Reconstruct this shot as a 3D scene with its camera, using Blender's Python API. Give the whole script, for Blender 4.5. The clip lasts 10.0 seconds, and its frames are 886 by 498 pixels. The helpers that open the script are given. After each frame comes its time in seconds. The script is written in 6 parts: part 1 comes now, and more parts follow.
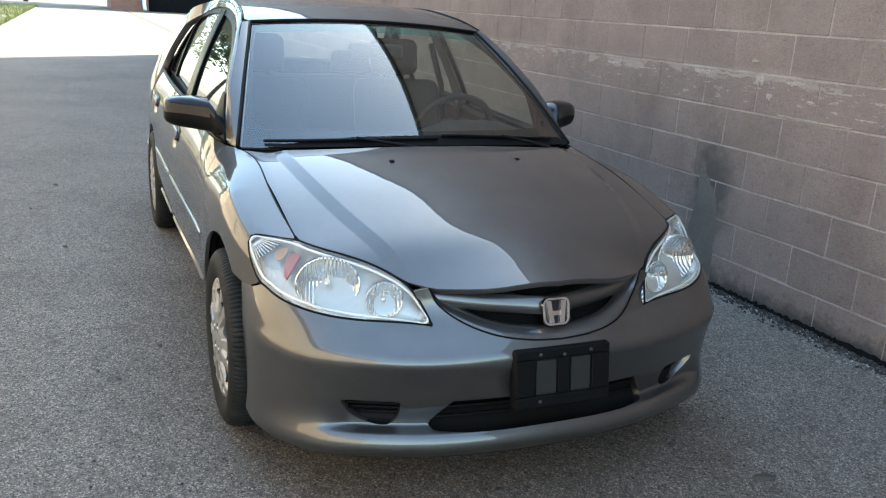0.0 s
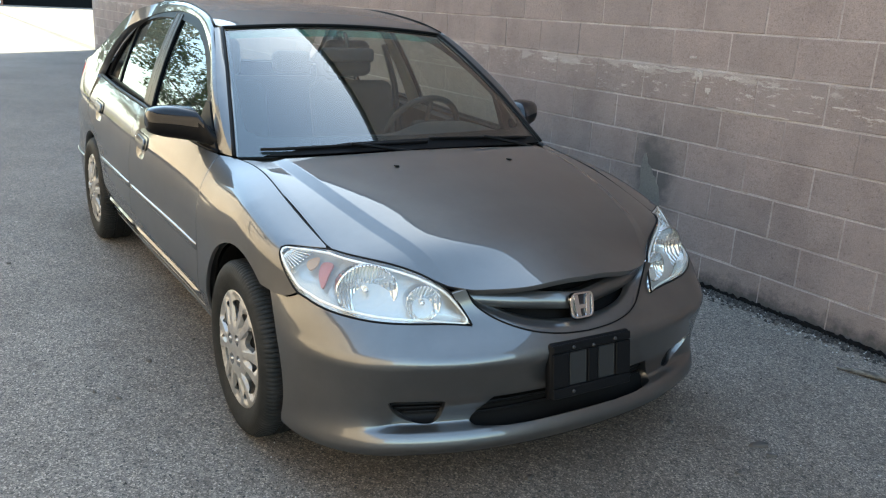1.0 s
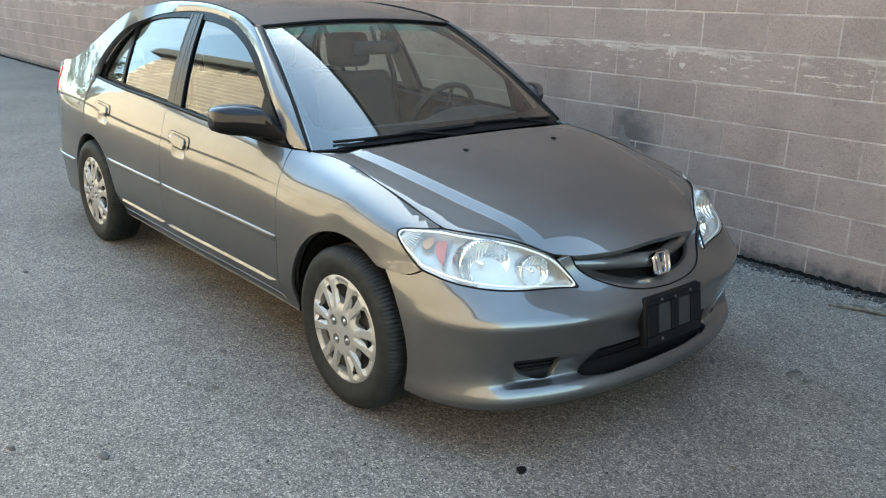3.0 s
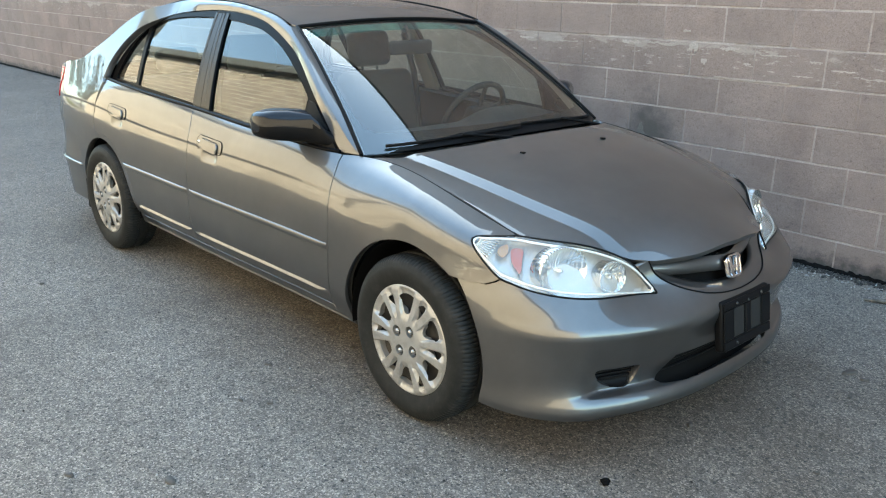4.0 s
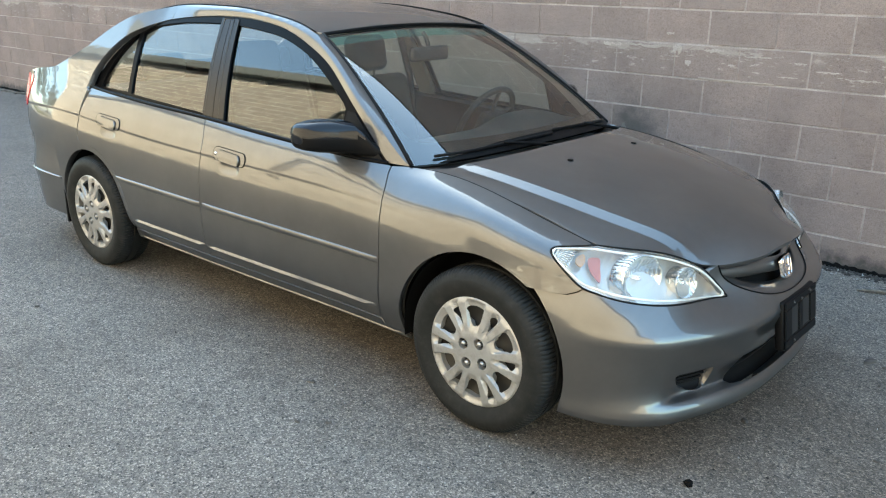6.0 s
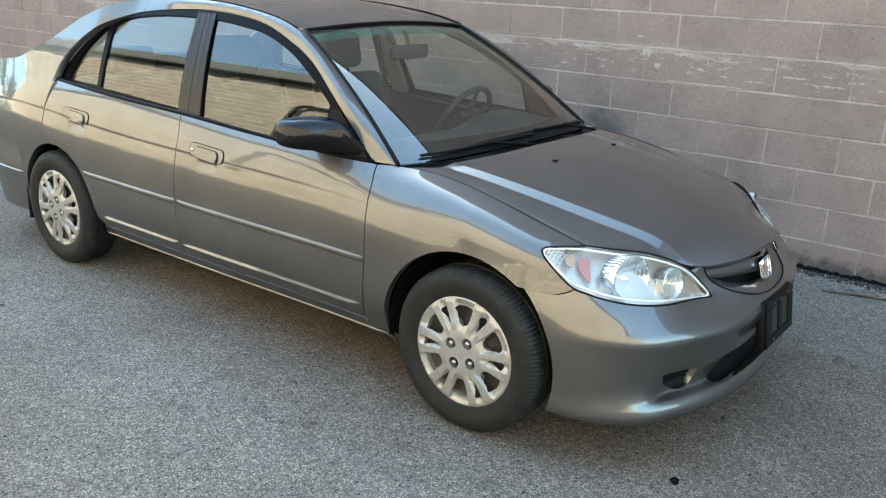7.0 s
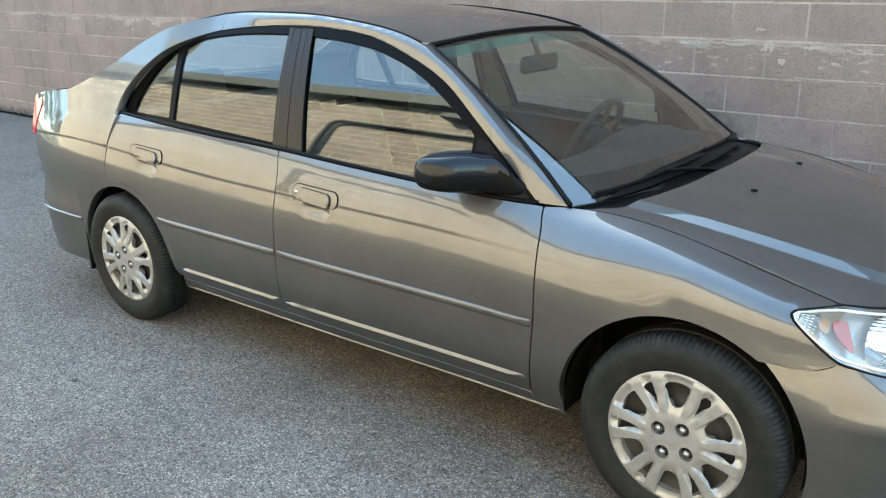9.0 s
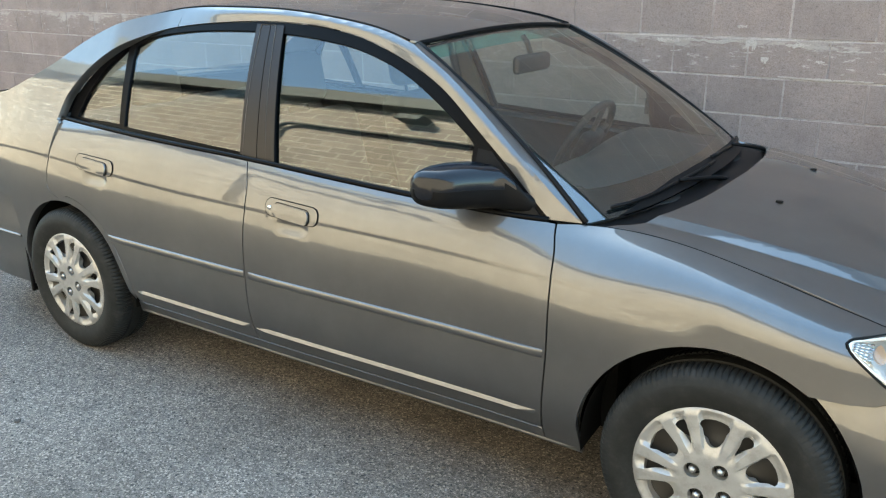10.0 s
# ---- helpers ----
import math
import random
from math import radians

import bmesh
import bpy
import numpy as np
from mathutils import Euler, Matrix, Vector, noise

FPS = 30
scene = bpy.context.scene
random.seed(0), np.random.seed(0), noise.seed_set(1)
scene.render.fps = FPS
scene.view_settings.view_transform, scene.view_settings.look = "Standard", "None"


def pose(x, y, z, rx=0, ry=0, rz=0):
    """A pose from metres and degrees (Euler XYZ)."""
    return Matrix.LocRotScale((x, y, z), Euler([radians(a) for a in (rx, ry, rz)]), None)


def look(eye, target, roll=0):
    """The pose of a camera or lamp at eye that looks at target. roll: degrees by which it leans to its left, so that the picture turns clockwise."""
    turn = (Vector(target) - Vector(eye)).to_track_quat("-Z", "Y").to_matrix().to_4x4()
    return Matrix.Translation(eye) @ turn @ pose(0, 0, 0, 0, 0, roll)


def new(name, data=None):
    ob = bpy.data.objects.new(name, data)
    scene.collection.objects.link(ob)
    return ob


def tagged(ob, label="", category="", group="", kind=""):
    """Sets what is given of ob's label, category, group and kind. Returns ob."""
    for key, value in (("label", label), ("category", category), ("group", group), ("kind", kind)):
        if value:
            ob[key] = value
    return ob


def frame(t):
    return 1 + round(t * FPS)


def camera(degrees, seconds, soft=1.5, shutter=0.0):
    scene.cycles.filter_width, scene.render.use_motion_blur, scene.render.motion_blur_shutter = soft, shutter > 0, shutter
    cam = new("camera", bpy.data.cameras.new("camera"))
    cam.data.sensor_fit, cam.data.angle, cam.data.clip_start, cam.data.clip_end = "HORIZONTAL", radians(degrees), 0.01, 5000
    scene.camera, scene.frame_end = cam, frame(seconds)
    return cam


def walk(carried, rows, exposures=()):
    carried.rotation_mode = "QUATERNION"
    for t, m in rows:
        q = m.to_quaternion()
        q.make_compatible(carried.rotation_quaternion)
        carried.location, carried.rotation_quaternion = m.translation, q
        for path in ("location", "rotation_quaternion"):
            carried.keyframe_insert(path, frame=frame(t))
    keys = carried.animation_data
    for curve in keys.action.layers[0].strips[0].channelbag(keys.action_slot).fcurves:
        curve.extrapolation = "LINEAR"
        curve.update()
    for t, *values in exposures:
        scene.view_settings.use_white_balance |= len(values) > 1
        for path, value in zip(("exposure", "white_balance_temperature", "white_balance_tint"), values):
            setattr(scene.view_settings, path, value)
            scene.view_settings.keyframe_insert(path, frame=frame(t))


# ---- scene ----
cam = camera(55.9, 10.0, soft=1.15)
PATH = [
    (0, (4.013, -1.206, 1.407), (2.255, -0.428, 0.855), 3.4),
    (0.5, (3.987, -1.45, 1.418), (2.33, -0.477, 0.865), 4.5),
    (1, (3.878, -1.635, 1.444), (2.254, -0.61, 0.885), 3.0),
    (1.5, (3.808, -1.908, 1.452), (2.206, -0.859, 0.875), 1.4),
    (2, (3.778, -2.083, 1.463), (2.232, -0.957, 0.879), 1.0),
    (2.5, (3.781, -2.208, 1.459), (2.298, -1.002, 0.868), 1.0),
    (3, (3.684, -2.349, 1.479), (2.226, -1.115, 0.885), 1.1),
    (4.5, (3.245, -2.616, 1.497), (1.888, -1.279, 0.886), 1.0),
    (5, (3.149, -2.671, 1.511), (1.832, -1.296, 0.901), 1.5),
    (6.3, (2.914, -2.954, 1.533), (1.709, -1.481, 0.919), 1.2),
    (6.5, (2.899, -2.964, 1.53), (1.714, -1.474, 0.917), 1.6),
    (7, (2.845, -2.987, 1.53), (1.705, -1.463, 0.915), 2.4),
    (7.5, (2.674, -2.944, 1.521), (1.46, -1.48, 0.902), 1.9),
    (8, (2.472, -2.884, 1.519), (1.218, -1.452, 0.906), 1.5),
    (8.5, (2.242, -2.889, 1.518), (1.033, -1.42, 0.901), 0.8),
    (9, (2.062, -2.826, 1.528), (0.904, -1.317, 0.908), -0.4),
    (9.5, (1.944, -2.7, 1.516), (0.843, -1.151, 0.893), -0.0),
    (10, (1.763, -2.688, 1.513), (0.716, -1.104, 0.885), -0.1),
]
walk(cam, [(t, look(eye, target, roll)) for t, eye, target, roll in PATH],
     exposures=[(0, 2.63, 7300, -3), (1.5, 2.82, 7300, -5), (2.5, 2.99, 7200, -8), (7.5, 3.06, 7000, -9), (10, 3.11, 6800, -10)])
# ---------------------------------------------------------------- world and light
SUN_EL, SUN_AZ = radians(34), (-0.59, 0.81)
world = bpy.data.worlds.new("sky_world")
scene.world = world
world.use_nodes = True
wn = world.node_tree.nodes
sky = wn.new("ShaderNodeTexSky")
sky.sky_type = "NISHITA"
sky.sun_disc = False
sky.sun_elevation = SUN_EL
sky.sun_rotation = math.atan2(SUN_AZ[0], SUN_AZ[1])
sky.dust_density = 1.5
sky.air_density = 1.0
sky.ozone_density = 3.0
world.node_tree.links.new(sky.outputs[0], wn["Background"].inputs[0])
wn["Background"].inputs[1].default_value = 0.15
haze = wn.new("ShaderNodeBackground")
haze.inputs[0].default_value, haze.inputs[1].default_value = (0.52, 0.68, 1.0, 1), 0.13
both_sky = wn.new("ShaderNodeAddShader")
world.node_tree.links.new(wn["Background"].outputs[0], both_sky.inputs[0])
world.node_tree.links.new(haze.outputs[0], both_sky.inputs[1])
world.node_tree.links.new(both_sky.outputs[0], wn["World Output"].inputs[0])
sun = new("sun", bpy.data.lights.new("sun", "SUN"))
sun.data.energy, sun.data.angle, sun.data.color = 5.0, radians(0.53), (1.0, 0.93, 0.82)
d_sun = Vector((SUN_AZ[0] * math.cos(SUN_EL), SUN_AZ[1] * math.cos(SUN_EL), math.sin(SUN_EL)))
sun.matrix_world = look(d_sun * 40, (0, 0, 0))


# ---------------------------------------------------------------- materials
def mat(name, color=(0.5, 0.5, 0.5), rough=0.5, metal=0.0, **kw):
    m = bpy.data.materials.new(name)
    m.use_nodes = True
    b = m.node_tree.nodes["Principled BSDF"]
    b.inputs["Base Color"].default_value = (*color, 1)
    b.inputs["Roughness"].default_value = rough
    b.inputs["Metallic"].default_value = metal
    for k, v in kw.items():
        b.inputs[k.replace("_", " ")].default_value = v
    return m


def node(m, kind, **props):
    n = m.node_tree.nodes.new(kind)
    for k, v in props.items():
        if k in n.inputs:
            n.inputs[k].default_value = v
        else:
            setattr(n, k, v)
    return n


def link(m, a, b):
    m.node_tree.links.new(a, b)


def bsdf(m):
    return m.node_tree.nodes["Principled BSDF"]


def ramp(m, fac, stops):
    n = node(m, "ShaderNodeValToRGB")
    e = n.color_ramp.elements
    while len(e) < len(stops):
        e.new(0.5)
    for i, (p, c) in enumerate(stops):
        e[i].position, e[i].color = p, (*c, 1)
    link(m, fac, n.inputs[0])
    return n.outputs[0]


def noise_tex(m, scale, detail=4.0, rough=0.6, vec=None):
    n = node(m, "ShaderNodeTexNoise")
    n.inputs["Scale"].default_value, n.inputs["Detail"].default_value = scale, detail
    n.inputs["Roughness"].default_value = rough
    if vec is not None:
        link(m, vec, n.inputs["Vector"])
    return n.outputs[0]


def mixc(m, fac, a, b, mode="MIX"):
    n = node(m, "ShaderNodeMix", data_type="RGBA", blend_type=mode)
    for sock, v in ((n.inputs[0], fac), (n.inputs[6], a), (n.inputs[7], b)):
        if isinstance(v, (int, float)):
            sock.default_value = v
        elif isinstance(v, tuple):
            sock.default_value = (*v, 1)
        else:
            link(m, v, sock)
    return n.outputs[2]


def bump(m, height, strength, dist=0.01, prev=None):
    n = node(m, "ShaderNodeBump")
    n.inputs["Strength"].default_value, n.inputs["Distance"].default_value = strength, dist
    link(m, height, n.inputs["Height"])
    if prev is not None:
        link(m, prev, n.inputs["Normal"])
    link(m, n.outputs[0], bsdf(m).inputs["Normal"])
    return n.outputs[0]


def where(m):
    return node(m, "ShaderNodeTexCoord").outputs["Object"]


PAINT = mat("car_paint", (0.092, 0.090, 0.089), 0.42, 0.85)
bsdf(PAINT).inputs["Specular Tint"].default_value = (0.45, 0.45, 0.45, 1)
bsdf(PAINT).inputs["Coat Weight"].default_value = 1.0
bsdf(PAINT).inputs["Coat Roughness"].default_value = 0.012
bsdf(PAINT).inputs["Coat IOR"].default_value = 1.60
# dust and old polish on the paint
film = noise_tex(PAINT, 4.0, 6.0, 0.65, where(PAINT))
link(PAINT, ramp(PAINT, film, [(0.32, (0.092, 0.090, 0.090)), (0.5, (0.100, 0.098, 0.0975)), (0.68, (0.111, 0.109, 0.108))]), bsdf(PAINT).inputs["Base Color"])
haze_film = node(PAINT, "ShaderNodeMapRange")
for i, q in enumerate((0.35, 0.70, 0.008, 0.045)):
    haze_film.inputs[i + 1].default_value = q
link(PAINT, noise_tex(PAINT, 1.7, 5.0, 0.6, where(PAINT)), haze_film.inputs[0])
link(PAINT, haze_film.outputs[0], bsdf(PAINT).inputs["Coat Roughness"])
drawn = node(PAINT, "ShaderNodeMapping")
drawn.inputs["Scale"].default_value = (3.5, 3.5, 15.0)
link(PAINT, where(PAINT), drawn.inputs["Vector"])
wave_n = node(PAINT, "ShaderNodeBump")
wave_n.inputs["Strength"].default_value, wave_n.inputs["Distance"].default_value = 1.0, 0.0005
link(PAINT, noise_tex(PAINT, 1.0, 3.0, 0.55, drawn.outputs[0]), wave_n.inputs["Height"])
link(PAINT, wave_n.outputs[0], bsdf(PAINT).inputs["Coat Normal"])
FRAME = mat("satin_window_frame", (0.0035, 0.0035, 0.0038), 0.30, Specular_IOR_Level=0.04)
BLACK = mat("black_plastic", (0.0055, 0.0055, 0.006), 0.45, Specular_IOR_Level=0.08)
RUBBER = mat("tyre_rubber", (0.0052, 0.0056, 0.006), 0.62, Specular_IOR_Level=0.14)
road_dust = noise_tex(RUBBER, 22.0, 6.0, 0.7, where(RUBBER))
link(RUBBER, ramp(RUBBER, road_dust, [(0.38, (0.0105, 0.0115, 0.0115)), (0.55, (0.0150, 0.0157, 0.0157)), (0.72, (0.026, 0.0255, 0.025))]), bsdf(RUBBER).inputs["Base Color"])
bump(RUBBER, noise_tex(RUBBER, 160.0, 3.0, 0.6, where(RUBBER)), 0.25, 0.002)
DARK = mat("dark_void", (0.005, 0.005, 0.005), 0.9, Specular_IOR_Level=0.1)
PILLAR = mat("satin_black_frame", (0.016, 0.012, 0.010), 0.32, Specular_IOR_Level=0.18)
GLOSSB = mat("gloss_black", (0.01, 0.01, 0.012), 0.08)
CHROME = mat("chrome", (0.75, 0.75, 0.76), 0.12, 1.0)
SILVER = mat("silver_wheel_paint", (0.34, 0.336, 0.325), 0.38, 0.45)
grime = noise_tex(SILVER, 26.0, 6.0, 0.7, where(SILVER))
link(SILVER, ramp(SILVER, grime, [(0.32, (0.245, 0.236, 0.223)), (0.5, (0.303, 0.299, 0.29)), (0.7, (0.323, 0.320, 0.314))]), bsdf(SILVER).inputs["Base Color"])
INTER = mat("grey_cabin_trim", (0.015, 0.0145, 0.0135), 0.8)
CLOTH = mat("grey_seat_cloth", (0.034, 0.032, 0.030), 0.9)
GLASS = mat("window_glass", (0.80, 0.88, 0.84), 0.0)
def asphalt():
    m = mat("asphalt", (0.2, 0.19, 0.18), 0.9)
    v = where(m)
    vor = node(m, "ShaderNodeTexVoronoi")
    vor.inputs["Scale"].default_value = 190.0
    vor.inputs["Randomness"].default_value = 1.0
    link(m, v, vor.inputs["Vector"])
    chip = node(m, "ShaderNodeSeparateColor")
    link(m, vor.outputs["Color"], chip.inputs[0])
    stone = ramp(m, chip.outputs[0], [(0.0, (0.035, 0.035, 0.035)), (0.2, (0.100, 0.099, 0.098)), (0.5, (0.180, 0.177, 0.175)), (0.8, (0.27, 0.265, 0.26)), (0.97, (0.56, 0.55, 0.535))])
    fine = noise_tex(m, 420.0, 3.0, 0.8, v)
    c1 = mixc(m, 0.28, stone, ramp(m, fine, [(0.38, (0.015, 0.015, 0.015)), (0.5, (0.18, 0.178, 0.174)), (0.62, (0.62, 0.61, 0.59))]))
    big = noise_tex(m, 0.7, 6.0, 0.6, v)
    c2 = mixc(m, 1.0, c1, ramp(m, big, [(0.3, (0.500, 0.438, 0.384)), (0.5, (0.640, 0.565, 0.498)), (0.7, (0.756, 0.667, 0.591))]), "MULTIPLY")
    mid = noise_tex(m, 9.0, 5.0, 0.65, v)
    c3 = mixc(m, 1.0, c2, ramp(m, mid, [(0.3, (0.72, 0.72, 0.72)), (0.45, (0.98, 0.98, 0.98)), (0.75, (1.12, 1.12, 1.12))]), "MULTIPLY")
    clump = noise_tex(m, 38.0, 4.0, 0.7, v)
    c3 = mixc(m, 1.0, c3, ramp(m, clump, [(0.34, (0.66, 0.66, 0.66)), (0.46, (0.98, 0.98, 0.98)), (0.66, (1.16, 1.16, 1.15))]), "MULTIPLY")
    # brown staining and the car's ground shade, painted as a ragged ellipse
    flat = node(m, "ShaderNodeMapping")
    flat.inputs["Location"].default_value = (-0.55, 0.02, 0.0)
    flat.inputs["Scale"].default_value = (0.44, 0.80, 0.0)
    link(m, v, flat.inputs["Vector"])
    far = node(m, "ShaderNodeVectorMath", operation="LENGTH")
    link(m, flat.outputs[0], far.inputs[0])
    shade_blot = node(m, "ShaderNodeMath", operation="MULTIPLY_ADD")
    link(m, noise_tex(m, 1.9, 6.0, 0.66, v), shade_blot.inputs[0])
    shade_blot.inputs[1].default_value = 1.5
    link(m, far.outputs["Value"], shade_blot.inputs[2])
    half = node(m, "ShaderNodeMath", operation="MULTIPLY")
    link(m, shade_blot.outputs[0], half.inputs[0])
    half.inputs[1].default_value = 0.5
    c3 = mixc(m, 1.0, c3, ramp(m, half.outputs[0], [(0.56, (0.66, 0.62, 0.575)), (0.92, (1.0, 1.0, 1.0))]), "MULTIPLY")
    speck = noise_tex(m, 75.0, 2.0, 0.5, v)
    c4 = mixc(m, ramp(m, speck, [(0.63, (0, 0, 0)), (0.66, (1, 1, 1))]), c3, (0.022, 0.022, 0.022))
    # pits where single stones have come out
    pitv = node(m, "ShaderNodeTexVoronoi")
    pitv.inputs["Scale"].default_value = 34.0
    link(m, v, pitv.inputs["Vector"])
    pitc = node(m, "ShaderNodeSeparateColor")
    link(m, pitv.outputs["Color"], pitc.inputs[0])
    few = node(m, "ShaderNodeMath", operation="GREATER_THAN")
    link(m, pitc.outputs[1], few.inputs[0])
    few.inputs[1].default_value = 0.80
    round_pit = node(m, "ShaderNodeMath", operation="MULTIPLY")
    link(m, ramp(m, pitv.outputs["Distance"], [(0.16, (0.85, 0.85, 0.85)), (0.26, (0, 0, 0))]), round_pit.inputs[0])
    link(m, few.outputs[0], round_pit.inputs[1])
    c4 = mixc(m, round_pit.outputs[0], c4, (0.028, 0.027, 0.026))
    # dirt and old tar along the wall's foot
    ps = node(m, "ShaderNodeSeparateXYZ")
    link(m, v, ps.inputs[0])
    edge = node(m, "ShaderNodeMath", operation="MULTIPLY_ADD")
    link(m, noise_tex(m, 5.0, 6.0, 0.7, v), edge.inputs[0])
    edge.inputs[1].default_value = 0.34
    link(m, ps.outputs[1], edge.inputs[2])
    span = node(m, "ShaderNodeMapRange")
    for i, q in enumerate((2.08, 2.16, 0.0, 0.9)):
        span.inputs[i + 1].default_value = q
    link(m, edge.outputs[0], span.inputs[0])
    past = node(m, "ShaderNodeMath", operation="LESS_THAN")
    link(m, ps.outputs[1], past.inputs[0])
    past.inputs[1].default_value = 2.2
    foot = node(m, "ShaderNodeMath", operation="MULTIPLY")
    link(m, span.outputs[0], foot.inputs[0])
    link(m, past.outputs[0], foot.inputs[1])
    c4 = mixc(m, foot.outputs[0], c4, mixc(m, 0.16, (0.014, 0.012, 0.011), c4))
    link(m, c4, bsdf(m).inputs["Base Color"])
    b1 = bump(m, vor.outputs["Distance"], 0.5, 0.004)
    bump(m, fine, 0.4, 0.003, b1)
    return m


def block_mat(name, tone, warm, scuffs):
    m = mat(name, tone, 0.9)
    g = node(m, "ShaderNodeNewGeometry")
    p = g.outputs["Position"]
    info = node(m, "ShaderNodeObjectInfo").outputs["Random"]
    both = node(m, "ShaderNodeMath", operation="ADD")
    link(m, info, both.inputs[0])
    link(m, g.outputs["Random Per Island"], both.inputs[1])
    fr = node(m, "ShaderNodeMath", operation="FRACT")
    link(m, both.outputs[0], fr.inputs[0])
    t = Vector(tone)
    base = ramp(m, fr.outputs[0], [(0.0, tuple(t * 0.93)), (0.5, tone), (1.0, tuple(t * 1.05 + Vector(warm)))])
    grain = noise_tex(m, 190.0, 4.0, 0.75, p)
    c = mixc(m, 1.0, base, ramp(m, grain, [(0.30, (0.50, 0.49, 0.48)), (0.45, (0.94, 0.94, 0.94)), (0.68, (1.24, 1.24, 1.24))]), "MULTIPLY")
    cloud = noise_tex(m, 3.2, 6.0, 0.65, p)
    c = mixc(m, 1.0, c, ramp(m, cloud, [(0.3, (0.80, 0.79, 0.79)), (0.52, (1.0, 1.0, 1.0)), (0.72, (1.13, 1.13, 1.12))]), "MULTIPLY")
    h = grain
    pit = noise_tex(m, 55.0, 5.0, 0.7, p)
    c = mixc(m, 1.0, c, ramp(m, pit, [(0.30, (0.60, 0.59, 0.58)), (0.40, (0.97, 0.97, 0.97)), (0.6, (1.02, 1.02, 1.02)), (0.7, (1.10, 1.10, 1.09))]), "MULTIPLY")
    drag = node(m, "ShaderNodeMapping")
    drag.inputs["Scale"].default_value = (14.0, 14.0, 70.0)
    link(m, p, drag.inputs["Vector"])
    streak = noise_tex(m, 1.0, 5.0, 0.65, drag.outputs[0])
    c = mixc(m, 1.0, c, ramp(m, streak, [(0.28, (0.74, 0.72, 0.70)), (0.38, (0.98, 0.98, 0.98)), (0.62, (1.0, 1.0, 1.0)), (0.72, (1.12, 1.11, 1.10))]), "MULTIPLY")
    if scuffs:
        sep = node(m, "ShaderNodeSeparateXYZ")
        link(m, p, sep.inputs[0])
        st = node(m, "ShaderNodeMapping")
        st.inputs["Scale"].default_value = (15.0, 15.0, 60.0)
        link(m, p, st.inputs["Vector"])
        sc = noise_tex(m, 1.0, 7.0, 0.72, st.outputs[0])
        band = node(m, "ShaderNodeMapRange")
        band.interpolation_type = "SMOOTHSTEP"
        ab = node(m, "ShaderNodeMath", operation="SUBTRACT")
        link(m, sep.outputs[2], ab.inputs[0])
        ab.inputs[1].default_value = 1.09
        aa = node(m, "ShaderNodeMath", operation="ABSOLUTE")
        link(m, ab.outputs[0], aa.inputs[0])
        for i, v in enumerate((0.05, 0.13, 1.0, 0.0)):
            band.inputs[i + 1].default_value = v
        link(m, aa.outputs[0], band.inputs[0])
        pale = node(m, "ShaderNodeMath", operation="MULTIPLY")
        link(m, ramp(m, sc, [(0.58, (0, 0, 0)), (0.64, (0.42, 0.42, 0.42))]), pale.inputs[0])
        link(m, band.outputs[0], pale.inputs[1])
        c = mixc(m, pale.outputs[0], c, (0.50, 0.46, 0.41))
        dk = node(m, "ShaderNodeMath", operation="MULTIPLY")
        link(m, ramp(m, sc, [(0.30, (0.8, 0.8, 0.8)), (0.42, (0, 0, 0))]), dk.inputs[0])
        link(m, band.outputs[0], dk.inputs[1])
        c = mixc(m, dk.outputs[0], c, (0.16, 0.14, 0.125))
        torn = node(m, "ShaderNodeMapping")
        torn.inputs["Scale"].default_value = (3.2, 3.2, 9.0)
        link(m, p, torn.inputs["Vector"])
        lift = node(m, "ShaderNodeMath", operation="MULTIPLY_ADD")
        link(m, noise_tex(m, 1.0, 6.0, 0.68, torn.outputs[0]), lift.inputs[0])
        lift.inputs[1].default_value = 0.42
        link(m, sep.outputs[2], lift.inputs[2])
        rag = node(m, "ShaderNodeMath", operation="MULTIPLY")
        low_z = node(m, "ShaderNodeMath", operation="SUBTRACT")
        link(m, lift.outputs[0], low_z.inputs[0])
        low_z.inputs[1].default_value = 0.80
        link(m, ramp(m, low_z.outputs[0], [(0.56, (0, 0, 0)), (0.585, (0.50, 0.50, 0.50))]), rag.inputs[0])
        link(m, band.outputs[0], rag.inputs[1])
        c = mixc(m, rag.outputs[0], c, (0.38, 0.345, 0.305))
        h = sc_h = node(m, "ShaderNodeMath", operation="MULTIPLY_ADD").outputs[0]
        link(m, sc, sc_h.node.inputs[0])
        link(m, band.outputs[0], sc_h.node.inputs[1])
        link(m, grain, sc_h.node.inputs[2])
        # sooty smear round the cement patch
        d = node(m, "ShaderNodeVectorMath", operation="DISTANCE")
        sq = node(m, "ShaderNodeMapping")
        sq.inputs["Scale"].default_value = (1.0, 0.0, 0.55)
        link(m, p, sq.inputs["Vector"])
        link(m, sq.outputs[0], d.inputs[0])
        d.inputs[1].default_value = (0.36, 0.0, 0.52 * 0.55)
        wob = node(m, "ShaderNodeMath", operation="MULTIPLY_ADD")
        link(m, noise_tex(m, 11.0, 5.0, 0.6, p), wob.inputs[0])
        wob.inputs[1].default_value = 0.22
        link(m, d.outputs["Value"], wob.inputs[2])
        c = mixc(m, ramp(m, wob.outputs[0], [(0.20, (0.85, 0.85, 0.85)), (0.31, (0, 0, 0))]), c, (0.058, 0.054, 0.050))
        # splashed dirt in the lowest course
        foot = node(m, "ShaderNodeMath", operation="MULTIPLY_ADD")
        link(m, noise_tex(m, 16.0, 6.0, 0.7, p), foot.inputs[0])
        foot.inputs[1].default_value = 0.22
